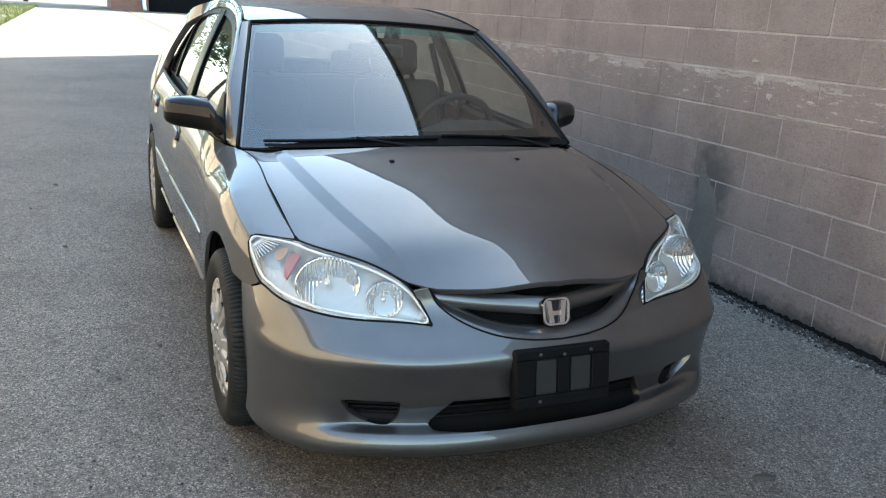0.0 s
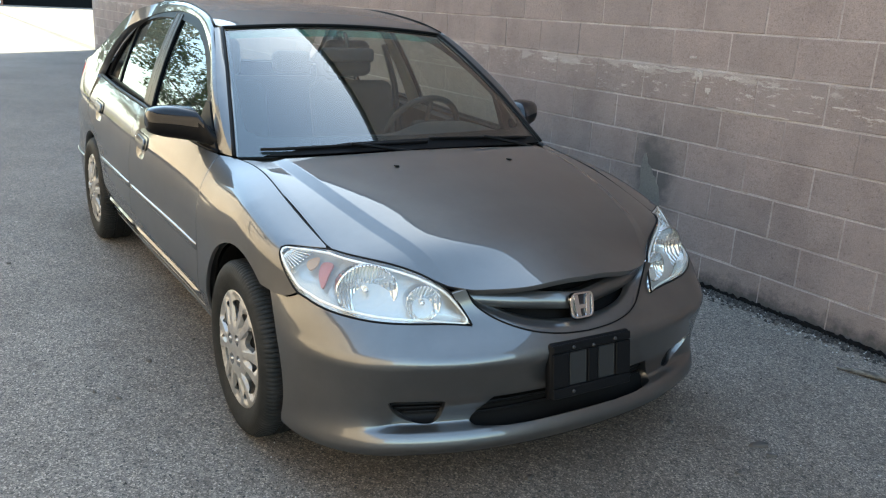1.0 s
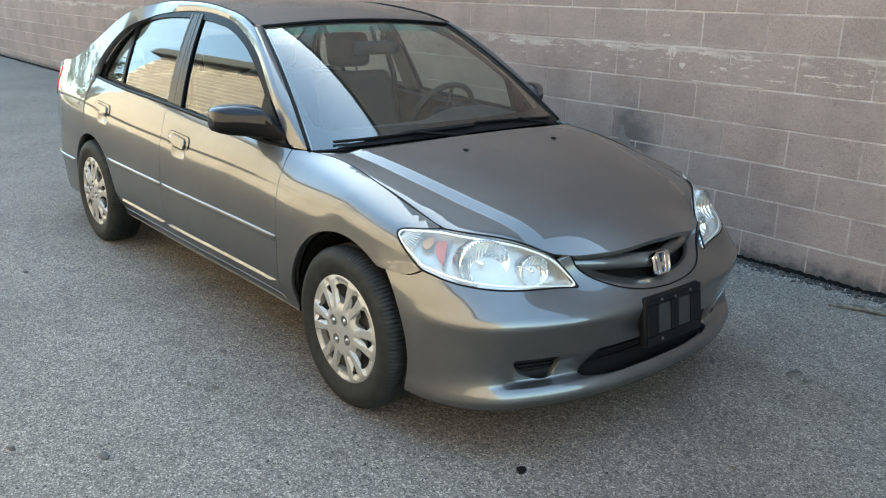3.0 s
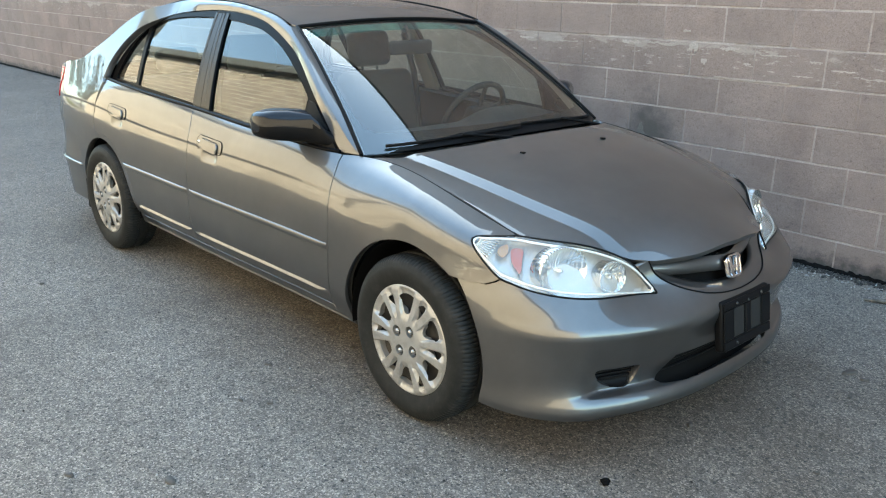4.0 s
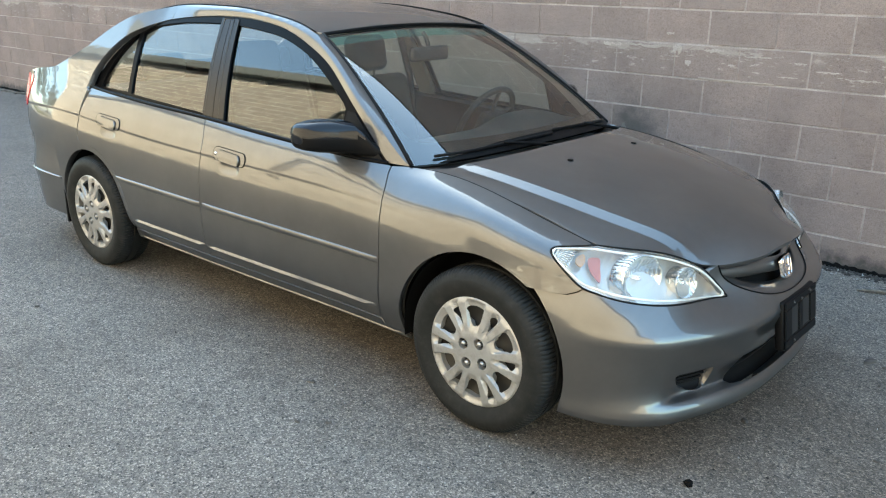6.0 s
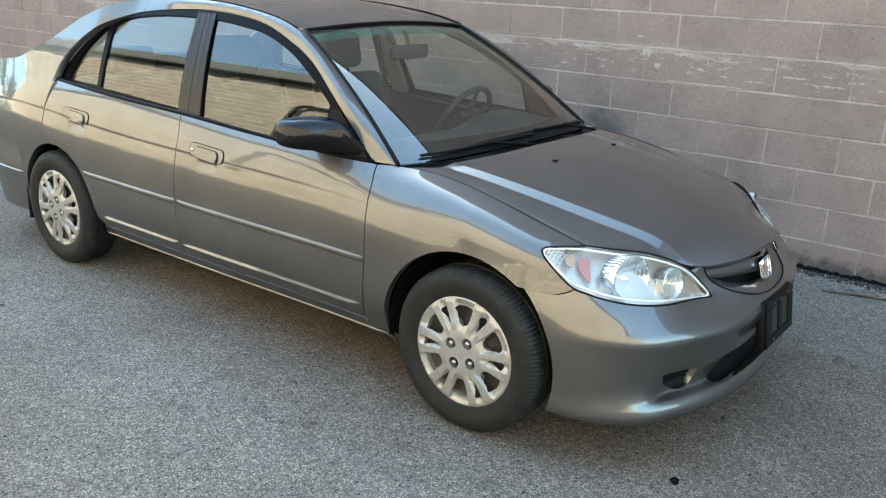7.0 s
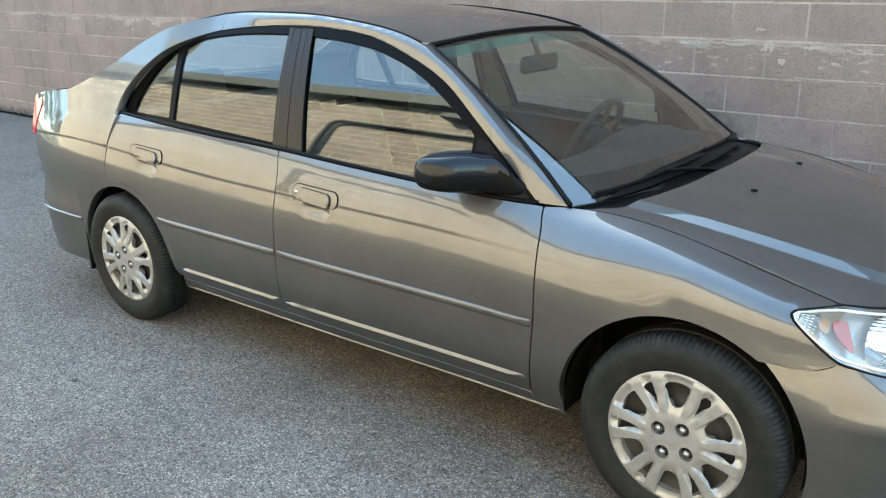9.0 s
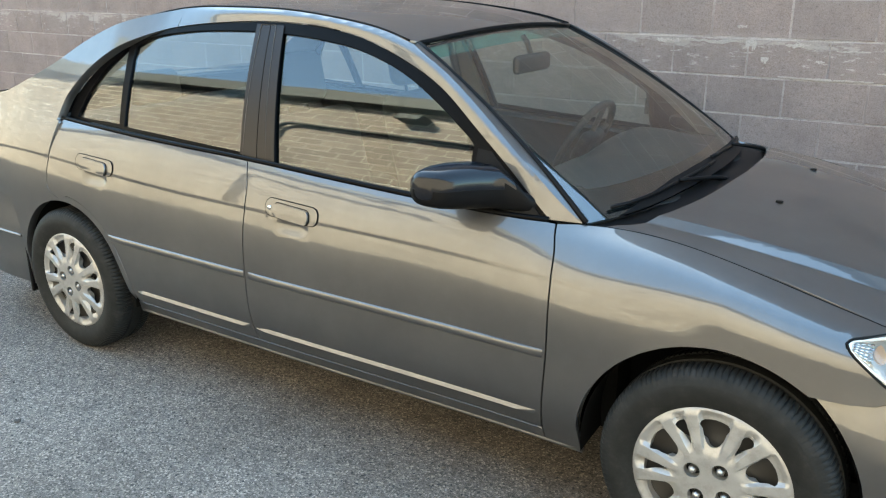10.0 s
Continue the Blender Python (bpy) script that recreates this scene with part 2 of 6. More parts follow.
        link(m, sep.outputs[2], foot.inputs[2])
        c = mixc(m, ramp(m, foot.outputs[0], [(0.13, (0.9, 0.9, 0.9)), (0.21, (0, 0, 0))]), c, (0.05, 0.045, 0.041))
    link(m, c, bsdf(m).inputs["Base Color"])
    b = bump(m, h, 0.35, 0.003)
    b = bump(m, pit, 0.4, 0.006, b)
    bump(m, cloud, 0.25, 0.02, b)
    return m


GROUND = asphalt()
BLOCK = block_mat("painted_block", (0.203, 0.159, 0.143), (0.008, 0.004, 0.002), True)
MORTAR = block_mat("mortar", (0.355, 0.308, 0.284), (0.0, 0.0, 0.0), False)
flake = noise_tex(MORTAR, 7.0, 6.0, 0.75, node(MORTAR, "ShaderNodeNewGeometry").outputs["Position"])
old = bsdf(MORTAR).inputs["Base Color"].links[0].from_socket
link(MORTAR, mixc(MORTAR, 1.0, old, ramp(MORTAR, flake, [(0.30, (0.42, 0.41, 0.40)), (0.40, (0.88, 0.88, 0.88)), (0.6, (1.12, 1.12, 1.12))]), "MULTIPLY"), bsdf(MORTAR).inputs["Base Color"])
jz = node(MORTAR, "ShaderNodeSeparateXYZ")
link(MORTAR, node(MORTAR, "ShaderNodeNewGeometry").outputs["Position"], jz.inputs[0])
rise = node(MORTAR, "ShaderNodeMath", operation="SUBTRACT")
rise.inputs[1].default_value = 0.163
link(MORTAR, jz.outputs[2], rise.inputs[0])
near_bed = node(MORTAR, "ShaderNodeMath", operation="PINGPONG")
near_bed.inputs[1].default_value = 0.2035 / 2
link(MORTAR, rise.outputs[0], near_bed.inputs[0])
head = node(MORTAR, "ShaderNodeMath", operation="GREATER_THAN")
head.inputs[1].default_value = 0.006
link(MORTAR, near_bed.outputs[0], head.inputs[0])
worn = noise_tex(MORTAR, 2.3, 5.0, 0.7, node(MORTAR, "ShaderNodeNewGeometry").outputs["Position"])
old = bsdf(MORTAR).inputs["Base Color"].links[0].from_socket
thin = node(MORTAR, "ShaderNodeMath", operation="MULTIPLY_ADD", use_clamp=True)
link(MORTAR, head.outputs[0], thin.inputs[0])
thin.inputs[1].default_value = 0.30
link(MORTAR, ramp(MORTAR, worn, [(0.42, (0.60, 0.60, 0.60)), (0.56, (0, 0, 0))]), thin.inputs[2])
link(MORTAR, mixc(MORTAR, thin.outputs[0], old, (0.194, 0.154, 0.139)), bsdf(MORTAR).inputs["Base Color"])
TAN = block_mat("tan_block", (0.300, 0.236, 0.190), (0.075, 0.062, 0.048), False)
TANM = block_mat("tan_mortar", (0.68, 0.61, 0.53), (0.0, 0.0, 0.0), False)
CEMENT = block_mat("cement_patch", (0.120, 0.110, 0.098), (0.0, 0.0, 0.0), False)


def glass_nodes(m, tint, gain=1.9):
    """A thin pane: clear straight through, with the gloss of its two faces."""
    nt = m.node_tree
    nt.nodes.remove(bsdf(m))
    tr = node(m, "ShaderNodeBsdfTransparent")
    tr.inputs[0].default_value = (*tint, 1)
    gl = node(m, "ShaderNodeBsdfGlossy")
    gl.inputs["Roughness"].default_value = 0.0
    lw = node(m, "ShaderNodeLayerWeight")
    lw.inputs["Blend"].default_value = 0.5
    p5 = node(m, "ShaderNodeMath", operation="POWER")
    p5.inputs[1].default_value = 5.0
    link(m, lw.outputs["Facing"], p5.inputs[0])
    k = node(m, "ShaderNodeMath", operation="MULTIPLY_ADD", use_clamp=True)
    k.inputs[1].default_value, k.inputs[2].default_value = 0.96 * min(gain, 1.0), 0.043 * gain
    link(m, p5.outputs[0], k.inputs[0])
    mx = node(m, "ShaderNodeMixShader")
    link(m, k.outputs[0], mx.inputs[0])
    link(m, tr.outputs[0], mx.inputs[1])
    link(m, gl.outputs[0], mx.inputs[2])
    link(m, mx.outputs[0], nt.nodes["Material Output"].inputs[0])


glass_nodes(GLASS, (0.72, 0.79, 0.75), 2.3)
SCREEN = mat("screen_glass")
glass_nodes(SCREEN, (0.80, 0.87, 0.83), 3.5)
LENS = mat("lamp_lens")
glass_nodes(LENS, (0.97, 0.97, 0.95))
# the weathered lens is a little milky
milk = node(LENS, "ShaderNodeBsdfDiffuse")
milk.inputs[0].default_value = (0.80, 0.78, 0.74, 1)
dull = node(LENS, "ShaderNodeMixShader")
dull.inputs[0].default_value = 0.04
lens_out = LENS.node_tree.nodes["Material Output"].inputs[0]
link(LENS, lens_out.links[0].from_socket, dull.inputs[1])
link(LENS, milk.outputs[0], dull.inputs[2])
link(LENS, dull.outputs[0], lens_out)


# ---------------------------------------------------------------- mesh helpers
def spl(xs, ys):
    """Natural cubic through the nodes, straight beyond both ends."""
    xs, ys = np.array(xs, float), np.array(ys, float)
    n = len(xs)
    h = np.diff(xs)
    a = np.zeros((n, n))
    r = np.zeros(n)
    a[0, 0] = a[-1, -1] = 1
    for i in range(1, n - 1):
        a[i, i - 1], a[i, i], a[i, i + 1] = h[i - 1], 2 * (h[i - 1] + h[i]), h[i]
        r[i] = 6 * ((ys[i + 1] - ys[i]) / h[i] - (ys[i] - ys[i - 1]) / h[i - 1])
    m = np.linalg.solve(a, r)
    s0 = (ys[1] - ys[0]) / h[0] - h[0] * (2 * m[0] + m[1]) / 6
    s1 = (ys[-1] - ys[-2]) / h[-1] + h[-1] * (2 * m[-1] + m[-2]) / 6
    xl, yl, hl, ml = xs.tolist(), ys.tolist(), h.tolist(), m.tolist()

    def f(x):
        if x <= xl[0]:
            return yl[0] + s0 * (x - xl[0])
        if x >= xl[-1]:
            return yl[-1] + s1 * (x - xl[-1])
        i = 0
        while x > xl[i + 1]:
            i += 1
        p, q = (xl[i + 1] - x) / hl[i], (x - xl[i]) / hl[i]
        return p * yl[i] + q * yl[i + 1] + ((p ** 3 - p) * ml[i] + (q ** 3 - q) * ml[i + 1]) * hl[i] ** 2 / 6
    return f


def curve(points, n, closed=False):
    """Points of a smooth curve through the given ones, n a span."""
    pts = [np.array(p, float) for p in points]
    out = []
    m = len(pts)
    for i in range(m if closed else m - 1):
        p1, p2 = pts[i], pts[(i + 1) % m]
        p0 = pts[i - 1] if (i > 0 or closed) else 2 * p1 - p2
        p3 = pts[(i + 2) % m] if (i + 2 < m or closed) else 2 * p2 - p1
        for k in range(n):
            t = k / n
            out.append(tuple(0.5 * (2 * p1 + (p2 - p0) * t + (2 * p0 - 5 * p1 + 4 * p2 - p3) * t * t + (3 * p1 - p0 - 3 * p2 + p3) * t ** 3)))
    if not closed:
        out.append(tuple(pts[-1]))
    return out


def dense(pts, step):
    """The same closed outline with no side longer than step."""
    out = []
    for a, b in zip(pts, pts[1:] + pts[:1]):
        k = max(1, math.ceil(math.dist(a, b) / step))
        out += [(a[0] + (b[0] - a[0]) * i / k, a[1] + (b[1] - a[1]) * i / k) for i in range(k)]
    return out


def inside(px, py, poly):
    """Even-odd test of many points."""
    res = np.zeros(len(px), bool)
    q = np.array(poly)
    for (x1, y1), (x2, y2) in zip(q, np.roll(q, -1, 0)):
        if y1 != y2:
            res ^= ((y1 > py) != (y2 > py)) & (px < (x2 - x1) * (py - y1) / (y2 - y1) + x1)
    return res


def mesh_of(name, verts, faces, normals=None, smooth=True):
    me = bpy.data.meshes.new(name)
    me.from_pydata([tuple(v) for v in verts], [], faces)
    me.update()
    me.polygons.foreach_set("use_smooth", [smooth] * len(me.polygons))
    if normals is not None:
        me.normals_split_custom_set_from_vertices([tuple(n) for n in normals])
    return me


def part(name, me, material, parent=None, label=""):
    ob = new(name, me)
    if material is not None:
        me.materials.append(material)
    if parent is not None:
        ob.parent = parent
    if label:
        ob["label"] = label
    return ob


def from_bm(name, bm, smooth=False, angle=None):
    me = bpy.data.meshes.new(name)
    bmesh.ops.recalc_face_normals(bm, faces=bm.faces)
    bm.to_mesh(me)
    bm.free()
    me.polygons.foreach_set("use_smooth", [smooth or angle is not None] * len(me.polygons))
    if angle is not None:
        me.set_sharp_from_angle(angle=radians(angle))
    return me


def sheet(name, surf, outline, step, holes=(), fold=0.014, out=(0, -1, 0), hole_fold=None, lines=()):
    """A pressed panel: the outline's inside laid on surf(u, v), with its rim folded back. surf gives a 3-tuple."""
    from mathutils.geometry import delaunay_2d_cdt
    loops = [dense(list(outline), step)] + [dense(list(h), step) for h in holes]
    pts, edges = [], []
    for lp in loops:
        b = len(pts)
        pts += lp
        edges += [(b + i, b + (i + 1) % len(lp)) for i in range(len(lp))]
    for ln in lines:
        b = len(pts)
        pts += ln
        edges += [(b + i, b + i + 1) for i in range(len(ln) - 1)]
    arr = np.array(loops[0])
    us = np.arange(arr[:, 0].min() + step * 0.5, arr[:, 0].max(), step)
    vs = np.arange(arr[:, 1].min() + step * 0.5, arr[:, 1].max(), step)
    gu, gv = [g.ravel() for g in np.meshgrid(us, vs)]
    ok = inside(gu, gv, loops[0])
    for h in loops[1:]:
        ok &= ~inside(gu, gv, h)
    bd = np.array(pts)
    for i in np.nonzero(ok)[0]:
        if np.min((bd[:, 0] - gu[i]) ** 2 + (bd[:, 1] - gv[i]) ** 2) > (0.4 * step) ** 2:
            pts.append((gu[i], gv[i]))
    v2, _, tris, _, _, _ = delaunay_2d_cdt([Vector(p) for p in pts], edges, [], 0, 1e-6)
    c = np.array([[sum(v2[k][0] for k in t) / 3, sum(v2[k][1] for k in t) / 3] for t in tris])
    keep = inside(c[:, 0], c[:, 1], loops[0])
    for h in loops[1:]:
        keep &= ~inside(c[:, 0], c[:, 1], h)
    outv = Vector(out)

    def nrm(u, v):
        e = 0.002
        a = Vector(surf(u + e, v)) - Vector(surf(u - e, v))
        b = Vector(surf(u, v + e)) - Vector(surf(u, v - e))
        n = a.cross(b).normalized()
        return n

    flip = 1 if nrm(*c[keep][len(c[keep]) // 2]).dot(outv) > 0 else -1
    verts = [surf(p[0], p[1]) for p in v2]
    norms = [nrm(p[0], p[1]) * flip for p in v2]
    faces = []
    for t, k in zip(tris, keep):
        if k:
            a, b, d = (v2[i] for i in t)
            ccw = (b[0] - a[0]) * (d[1] - a[1]) - (b[1] - a[1]) * (d[0] - a[0]) > 0
            faces.append(tuple(t) if ccw == (flip > 0) else tuple(reversed(t)))
    if fold:
        for li, lp in enumerate(loops):
            depth = fold if li == 0 or hole_fold is None else hole_fold
            n0 = len(lp)
            area = sum(p[0] * q[1] - p[1] * q[0] for p, q in zip(lp, lp[1:] + lp[:1]))
            b = len(verts)
            for i, p in enumerate(lp):
                q = Vector(surf(*p))
                n = nrm(*p) * flip
                tan = Vector(surf(*lp[(i + 1) % n0])) - Vector(surf(*lp[i - 1]))
                side = tan.cross(n).normalized() * (1 if (area > 0) == (flip > 0) else -1)
                if li:
                    side = -side
                verts += [q, q - n * depth]
                rim = (n * 0.5 + side).normalized()
                norms += [rim, side]
            for i in range(n0):
                j = (i + 1) % n0
                f = (b + 2 * i, b + 2 * j, b + 2 * j + 1, b + 2 * i + 1)
                va, vb, vc = (Vector(verts[k]) for k in f[:3])
                want = Vector(norms[f[1]])
                faces.append(f if (vb - va).cross(vc - va).dot(want) > 0 else tuple(reversed(f)))
    return mesh_of(name, verts, faces, norms)


def tube(name, pts, radius, segs=8, caps=True, closed=False):
    """A round bar along points; radius may be a list."""
    pts = [Vector(p) for p in pts]
    n = len(pts)
    verts, faces = [], []
    up = Vector((0, 0, 1))
    prev = None
    for i, p in enumerate(pts):
        t = (pts[(i + 1) % n] - pts[i - 1]) if closed or 0 < i < n - 1 else (pts[1] - pts[0] if i == 0 else pts[-1] - pts[-2])
        t.normalize()
        if prev is None:
            prev = t.orthogonal().normalized()
        a = (prev - t * prev.dot(t)).normalized()
        prev = a
        b = t.cross(a)
        r = radius[i] if isinstance(radius, (list, tuple)) else radius
        for k in range(segs):
            w = 2 * math.pi * k / segs
            verts.append(p + (a * math.cos(w) + b * math.sin(w)) * r)
    for i in range(n if closed else n - 1):
        for k in range(segs):
            l = (k + 1) % segs
            j = (i + 1) % n
            faces.append((i * segs + k, i * segs + l, j * segs + l, j * segs + k))
    if caps and not closed:
        faces += [tuple(reversed(range(segs))), tuple((n - 1) * segs + k for k in range(segs))]
    return mesh_of(name, verts, faces)


def lathe(name, profile, segs=48, axis="y", closed=False):
    """(radius, along) profile turned round the y axis through the origin."""
    verts, faces = [], []
    n = len(profile)
    for i in range(segs):
        a = 2 * math.pi * i / segs
        for r, y in profile:
            verts.append((r * math.cos(a), y, r * math.sin(a)))
    for i in range(segs):
        j = (i + 1) % segs
        for k in range(n if closed else n - 1):
            l = (k + 1) % n
            faces.append((i * n + k, i * n + l, j * n + l, j * n + k))
    return mesh_of(name, verts, faces)


def box(bm, x0, x1, y0, y1, z0, z1, bevel=0.0, segs=2):
    r = bmesh.ops.create_cube(bm, size=1.0, matrix=Matrix.Translation(((x0 + x1) / 2, (y0 + y1) / 2, (z0 + z1) / 2)) @ Matrix.Diagonal((x1 - x0, y1 - y0, z1 - z0, 1)))
    if bevel:
        es = list({e for v in r["verts"] for e in v.link_edges})
        bmesh.ops.bevel(bm, geom=es, offset=bevel, segments=segs, affect="EDGES", profile=0.5)


def thing(name, label, category, at=(0, 0, 0), group=""):
    ob = new(name)
    ob.location = at
    ob.empty_display_size = 0.1
    return tagged(ob, label, category, group)


# ---------------------------------------------------------------- ground and buildings
WALL_Y, WALL_H = 2.033, 5.9


def grid_sheet(name, x0, x1, y0, y1, nx, ny, zf):
    vs = [(x0 + (x1 - x0) * i / nx, y0 + (y1 - y0) * j / ny) for i in range(nx + 1) for j in range(ny + 1)]
    verts = [(x, y, zf(x, y)) for x, y in vs]
    faces = [(i * (ny + 1) + j, (i + 1) * (ny + 1) + j, (i + 1) * (ny + 1) + j + 1, i * (ny + 1) + j + 1) for i in range(nx) for j in range(ny)]
    return mesh_of(name, verts, faces)


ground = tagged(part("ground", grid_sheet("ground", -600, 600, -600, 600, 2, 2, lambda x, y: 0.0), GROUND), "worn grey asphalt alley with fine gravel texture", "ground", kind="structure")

bm = bmesh.new()
box(bm, -18.1, 9.0, WALL_Y + 0.0028, WALL_Y + 7.0, -0.2, WALL_H)
wall_core = tagged(part("wall_north", from_bm("wall_north", bm), MORTAR), "grey concrete block building wall along the alley", "wall", kind="structure")

bm = bmesh.new()
box(bm, -17.5, 14.0, -13.0, -6.205, -0.2, 5.35)
wall_south = tagged(part("wall_south", from_bm("wall_south", bm), TANM), "sunlit tan block building across the alley", "wall", kind="structure")

# ---------------------------------------------------------------- the car's surfaces
car = thing("car", "dark grey metallic four-door sedan parked beside a block wall", "car", (0, 0.029, 0))
car.scale = (1, 1.035, 1)
FA, RA, HUB, ARCH = 1.31, -1.31, 0.297, 0.360

z_crease = spl([-2.2, -1.57, -0.985, 0.05, 0.85, 1.31, 1.66, 1.8], [0.80, 0.822, 0.79, 0.765, 0.742, 0.70, 0.645, 0.62])
z_top = spl([-1.5, -1.3, -0.73, -0.3, 0.03, 0.34, 0.8, 0.95, 1.3, 1.56, 1.662, 1.75], [0.966, 0.955, 0.927, 0.913, 0.897, 0.884, 0.870, 0.868, 0.823, 0.755, 0.727, 0.70])
w_top = spl([-1.5, -1.3, -0.3, 0.34, 0.66, 0.8, 0.95, 1.3, 1.56, 1.662, 1.75], [0.734, 0.744, 0.752, 0.750, 0.741, 0.722, 0.676, 0.664, 0.657, 0.650, 0.645])
plan = spl([-2.28, -2.08, -1.80, -1.4, -0.9, 0, 0.85, 1.31, 1.5, 1.66, 1.75], [-0.11, -0.055, -0.018, -0.002, 0, 0, -0.004, 0.004, -0.006, -0.036, -0.06])


def low(x, z):
    """Half width of the body side below the belt line or the bonnet's edge."""
    p = plan(x)
    zc, zt, wt = z_crease(x), z_top(x), w_top(x)
    f = min(1.0, max(0.0, (x - 0.7) / 0.6))
    wc = 0.806 + p
    h, d = zt - zc, wc - wt
    s = spl([0.15, 0.255, 0.34, 0.53, zc, zc + 0.3 * h, zc + 0.6 * h, zc + 0.85 * h, zt], [0.72 + p, 0.778 + p, 0.810 + p, 0.823 + p, wc, wc - d * (0.21 - 0.17 * f), wc - d * (0.50 - 0.33 * f), wc - d * (0.79 - 0.30 * f), wt])
    return s(z) + ledge(x, z, zc)


def ledge(x, z, zc):
    """The pressed line through the door handles: the metal above it stands proud."""
    k = max(0.0, min(1.0, (1.15 - x) / 0.5))
    u = max(-1.0, min(1.0, (z - zc) / 0.009))
    return 0.0026 * k * 0.5 * (u + math.sin(u * math.pi) / math.pi)


def up(x, z):
    """Half width of the glass house."""
    d = z - 0.9
    return 0.728 - 0.30 * d - 0.30 * d * d - 0.43 * max(0.0, x - 0.55) ** 2


def quarter(x, z):
    """Half width of the rear quarter with its roof post."""
    p = plan(x)
    zc = z_crease(x)
    k = max(0.0, min(1.0, (-1.3 - x) / 0.7))
    w = spl([0.15, 0.255, 0.34, 0.53, zc, 0.90, 0.955, 1.0, 1.1, 1.22, 1.4], [0.72 + p, 0.778 + p, 0.810 + p, 0.823 + p, 0.808 + p, 0.782 + p, 0.758 + p * 0.9, 0.738 + p * 0.8, 0.696 + p * 0.6, 0.643 + p * 0.4, 0.560])(z) + ledge(x, z, zc)
    if x > -1.15 and z > 1.0:
        t = min(1.0, (x + 1.15) / 0.25)
        t = t * t * (3 - 2 * t)
        w += (up(x, z) - w) * t
    return w


rail_low = spl([-0.93, -0.75, -0.50, -0.32, -0.15, 0.035, 0.22, 0.38, 0.53, 0.665, 0.80], [1.303, 1.331, 1.349, 1.351, 1.342, 1.315, 1.258, 1.19, 1.09, 0.99, 0.870])
rail_top = spl([-0.93, -0.84, -0.6, -0.31, -0.08, 0.133, 0.245, 0.395, 0.554, 0.696, 0.82, 0.885], [1.373, 1.387, 1.396, 1.391, 1.370, 1.336, 1.305, 1.228, 1.127, 1.022, 0.922, 0.872])


rail_roll = spl([0.0, 0.35, 0.68, 0.86, 1.0], [0.0, 0.52, 1.0, 0.86, 0.0])


def rail(x, z):
    """The roof rail and screen post, gently rounded across."""
    a, t = rail_low(x), rail_top(x)
    k = max(0.0, min(1.0, (z - a) / max(0.01, t - a)))
    return up(x, z) + 0.0095 * rail_roll(k) * max(0.0, min(1.0, (x + 0.84) / 0.2)) * max(0.0, min(1.0, (0.8 - x) / 0.2))


zr_mid = spl([-1.3, -1.05, -0.6, -0.3, 0.0, 0.23], [1.33, 1.388, 1.42, 1.412, 1.38, 1.330])
zr_edge = spl([-1.3, -1.16, -1.0, -0.84, -0.6, -0.31, -0.08, 0.133, 0.235], [1.25, 1.315, 1.36, 1.387, 1.396, 1.391, 1.370, 1.336, 1.308])


def we(x):
    return up(x, zr_edge(x)) - 0.004


def roof(x, y):
    zm, ze = zr_mid(x), zr_edge(x)
    return zm - (zm - ze) * (abs(y) / we(x)) ** 2.6


hood_mid = spl([0.9, 1.13, 1.29, 1.5, 1.7, 1.9, 2.08], [0.912, 0.902, 0.884, 0.849, 0.798, 0.735, 0.668])
hood_k = spl([0.9, 1.3, 1.66, 1.76, 1.84, 1.90, 1.94, 1.99], [0.075, 0.125, 0.178, 0.192, 0.29, 0.49, 0.59, 0.655])
crease_y = spl([1.0, 1.4, 1.75, 2.0], [0.575, 0.535, 0.455, 0.36])


def hood(x, y):
    y = abs(y)
    c = crease_y(x)
    d = max(-0.02, min(0.02, y - c))
    amp = 0.012 * (1 - 0.6 * max(0.0, min(1.0, (x - 1.86) / 0.12)))
    roll = 0.0015 * max(0.0, (y - w_top(x) + 0.03) / 0.027) ** 2 if x < 1.68 else 0.0
    return hood_mid(x) - hood_k(x) * y * y + 0.001 - amp * d / 0.04 - roll


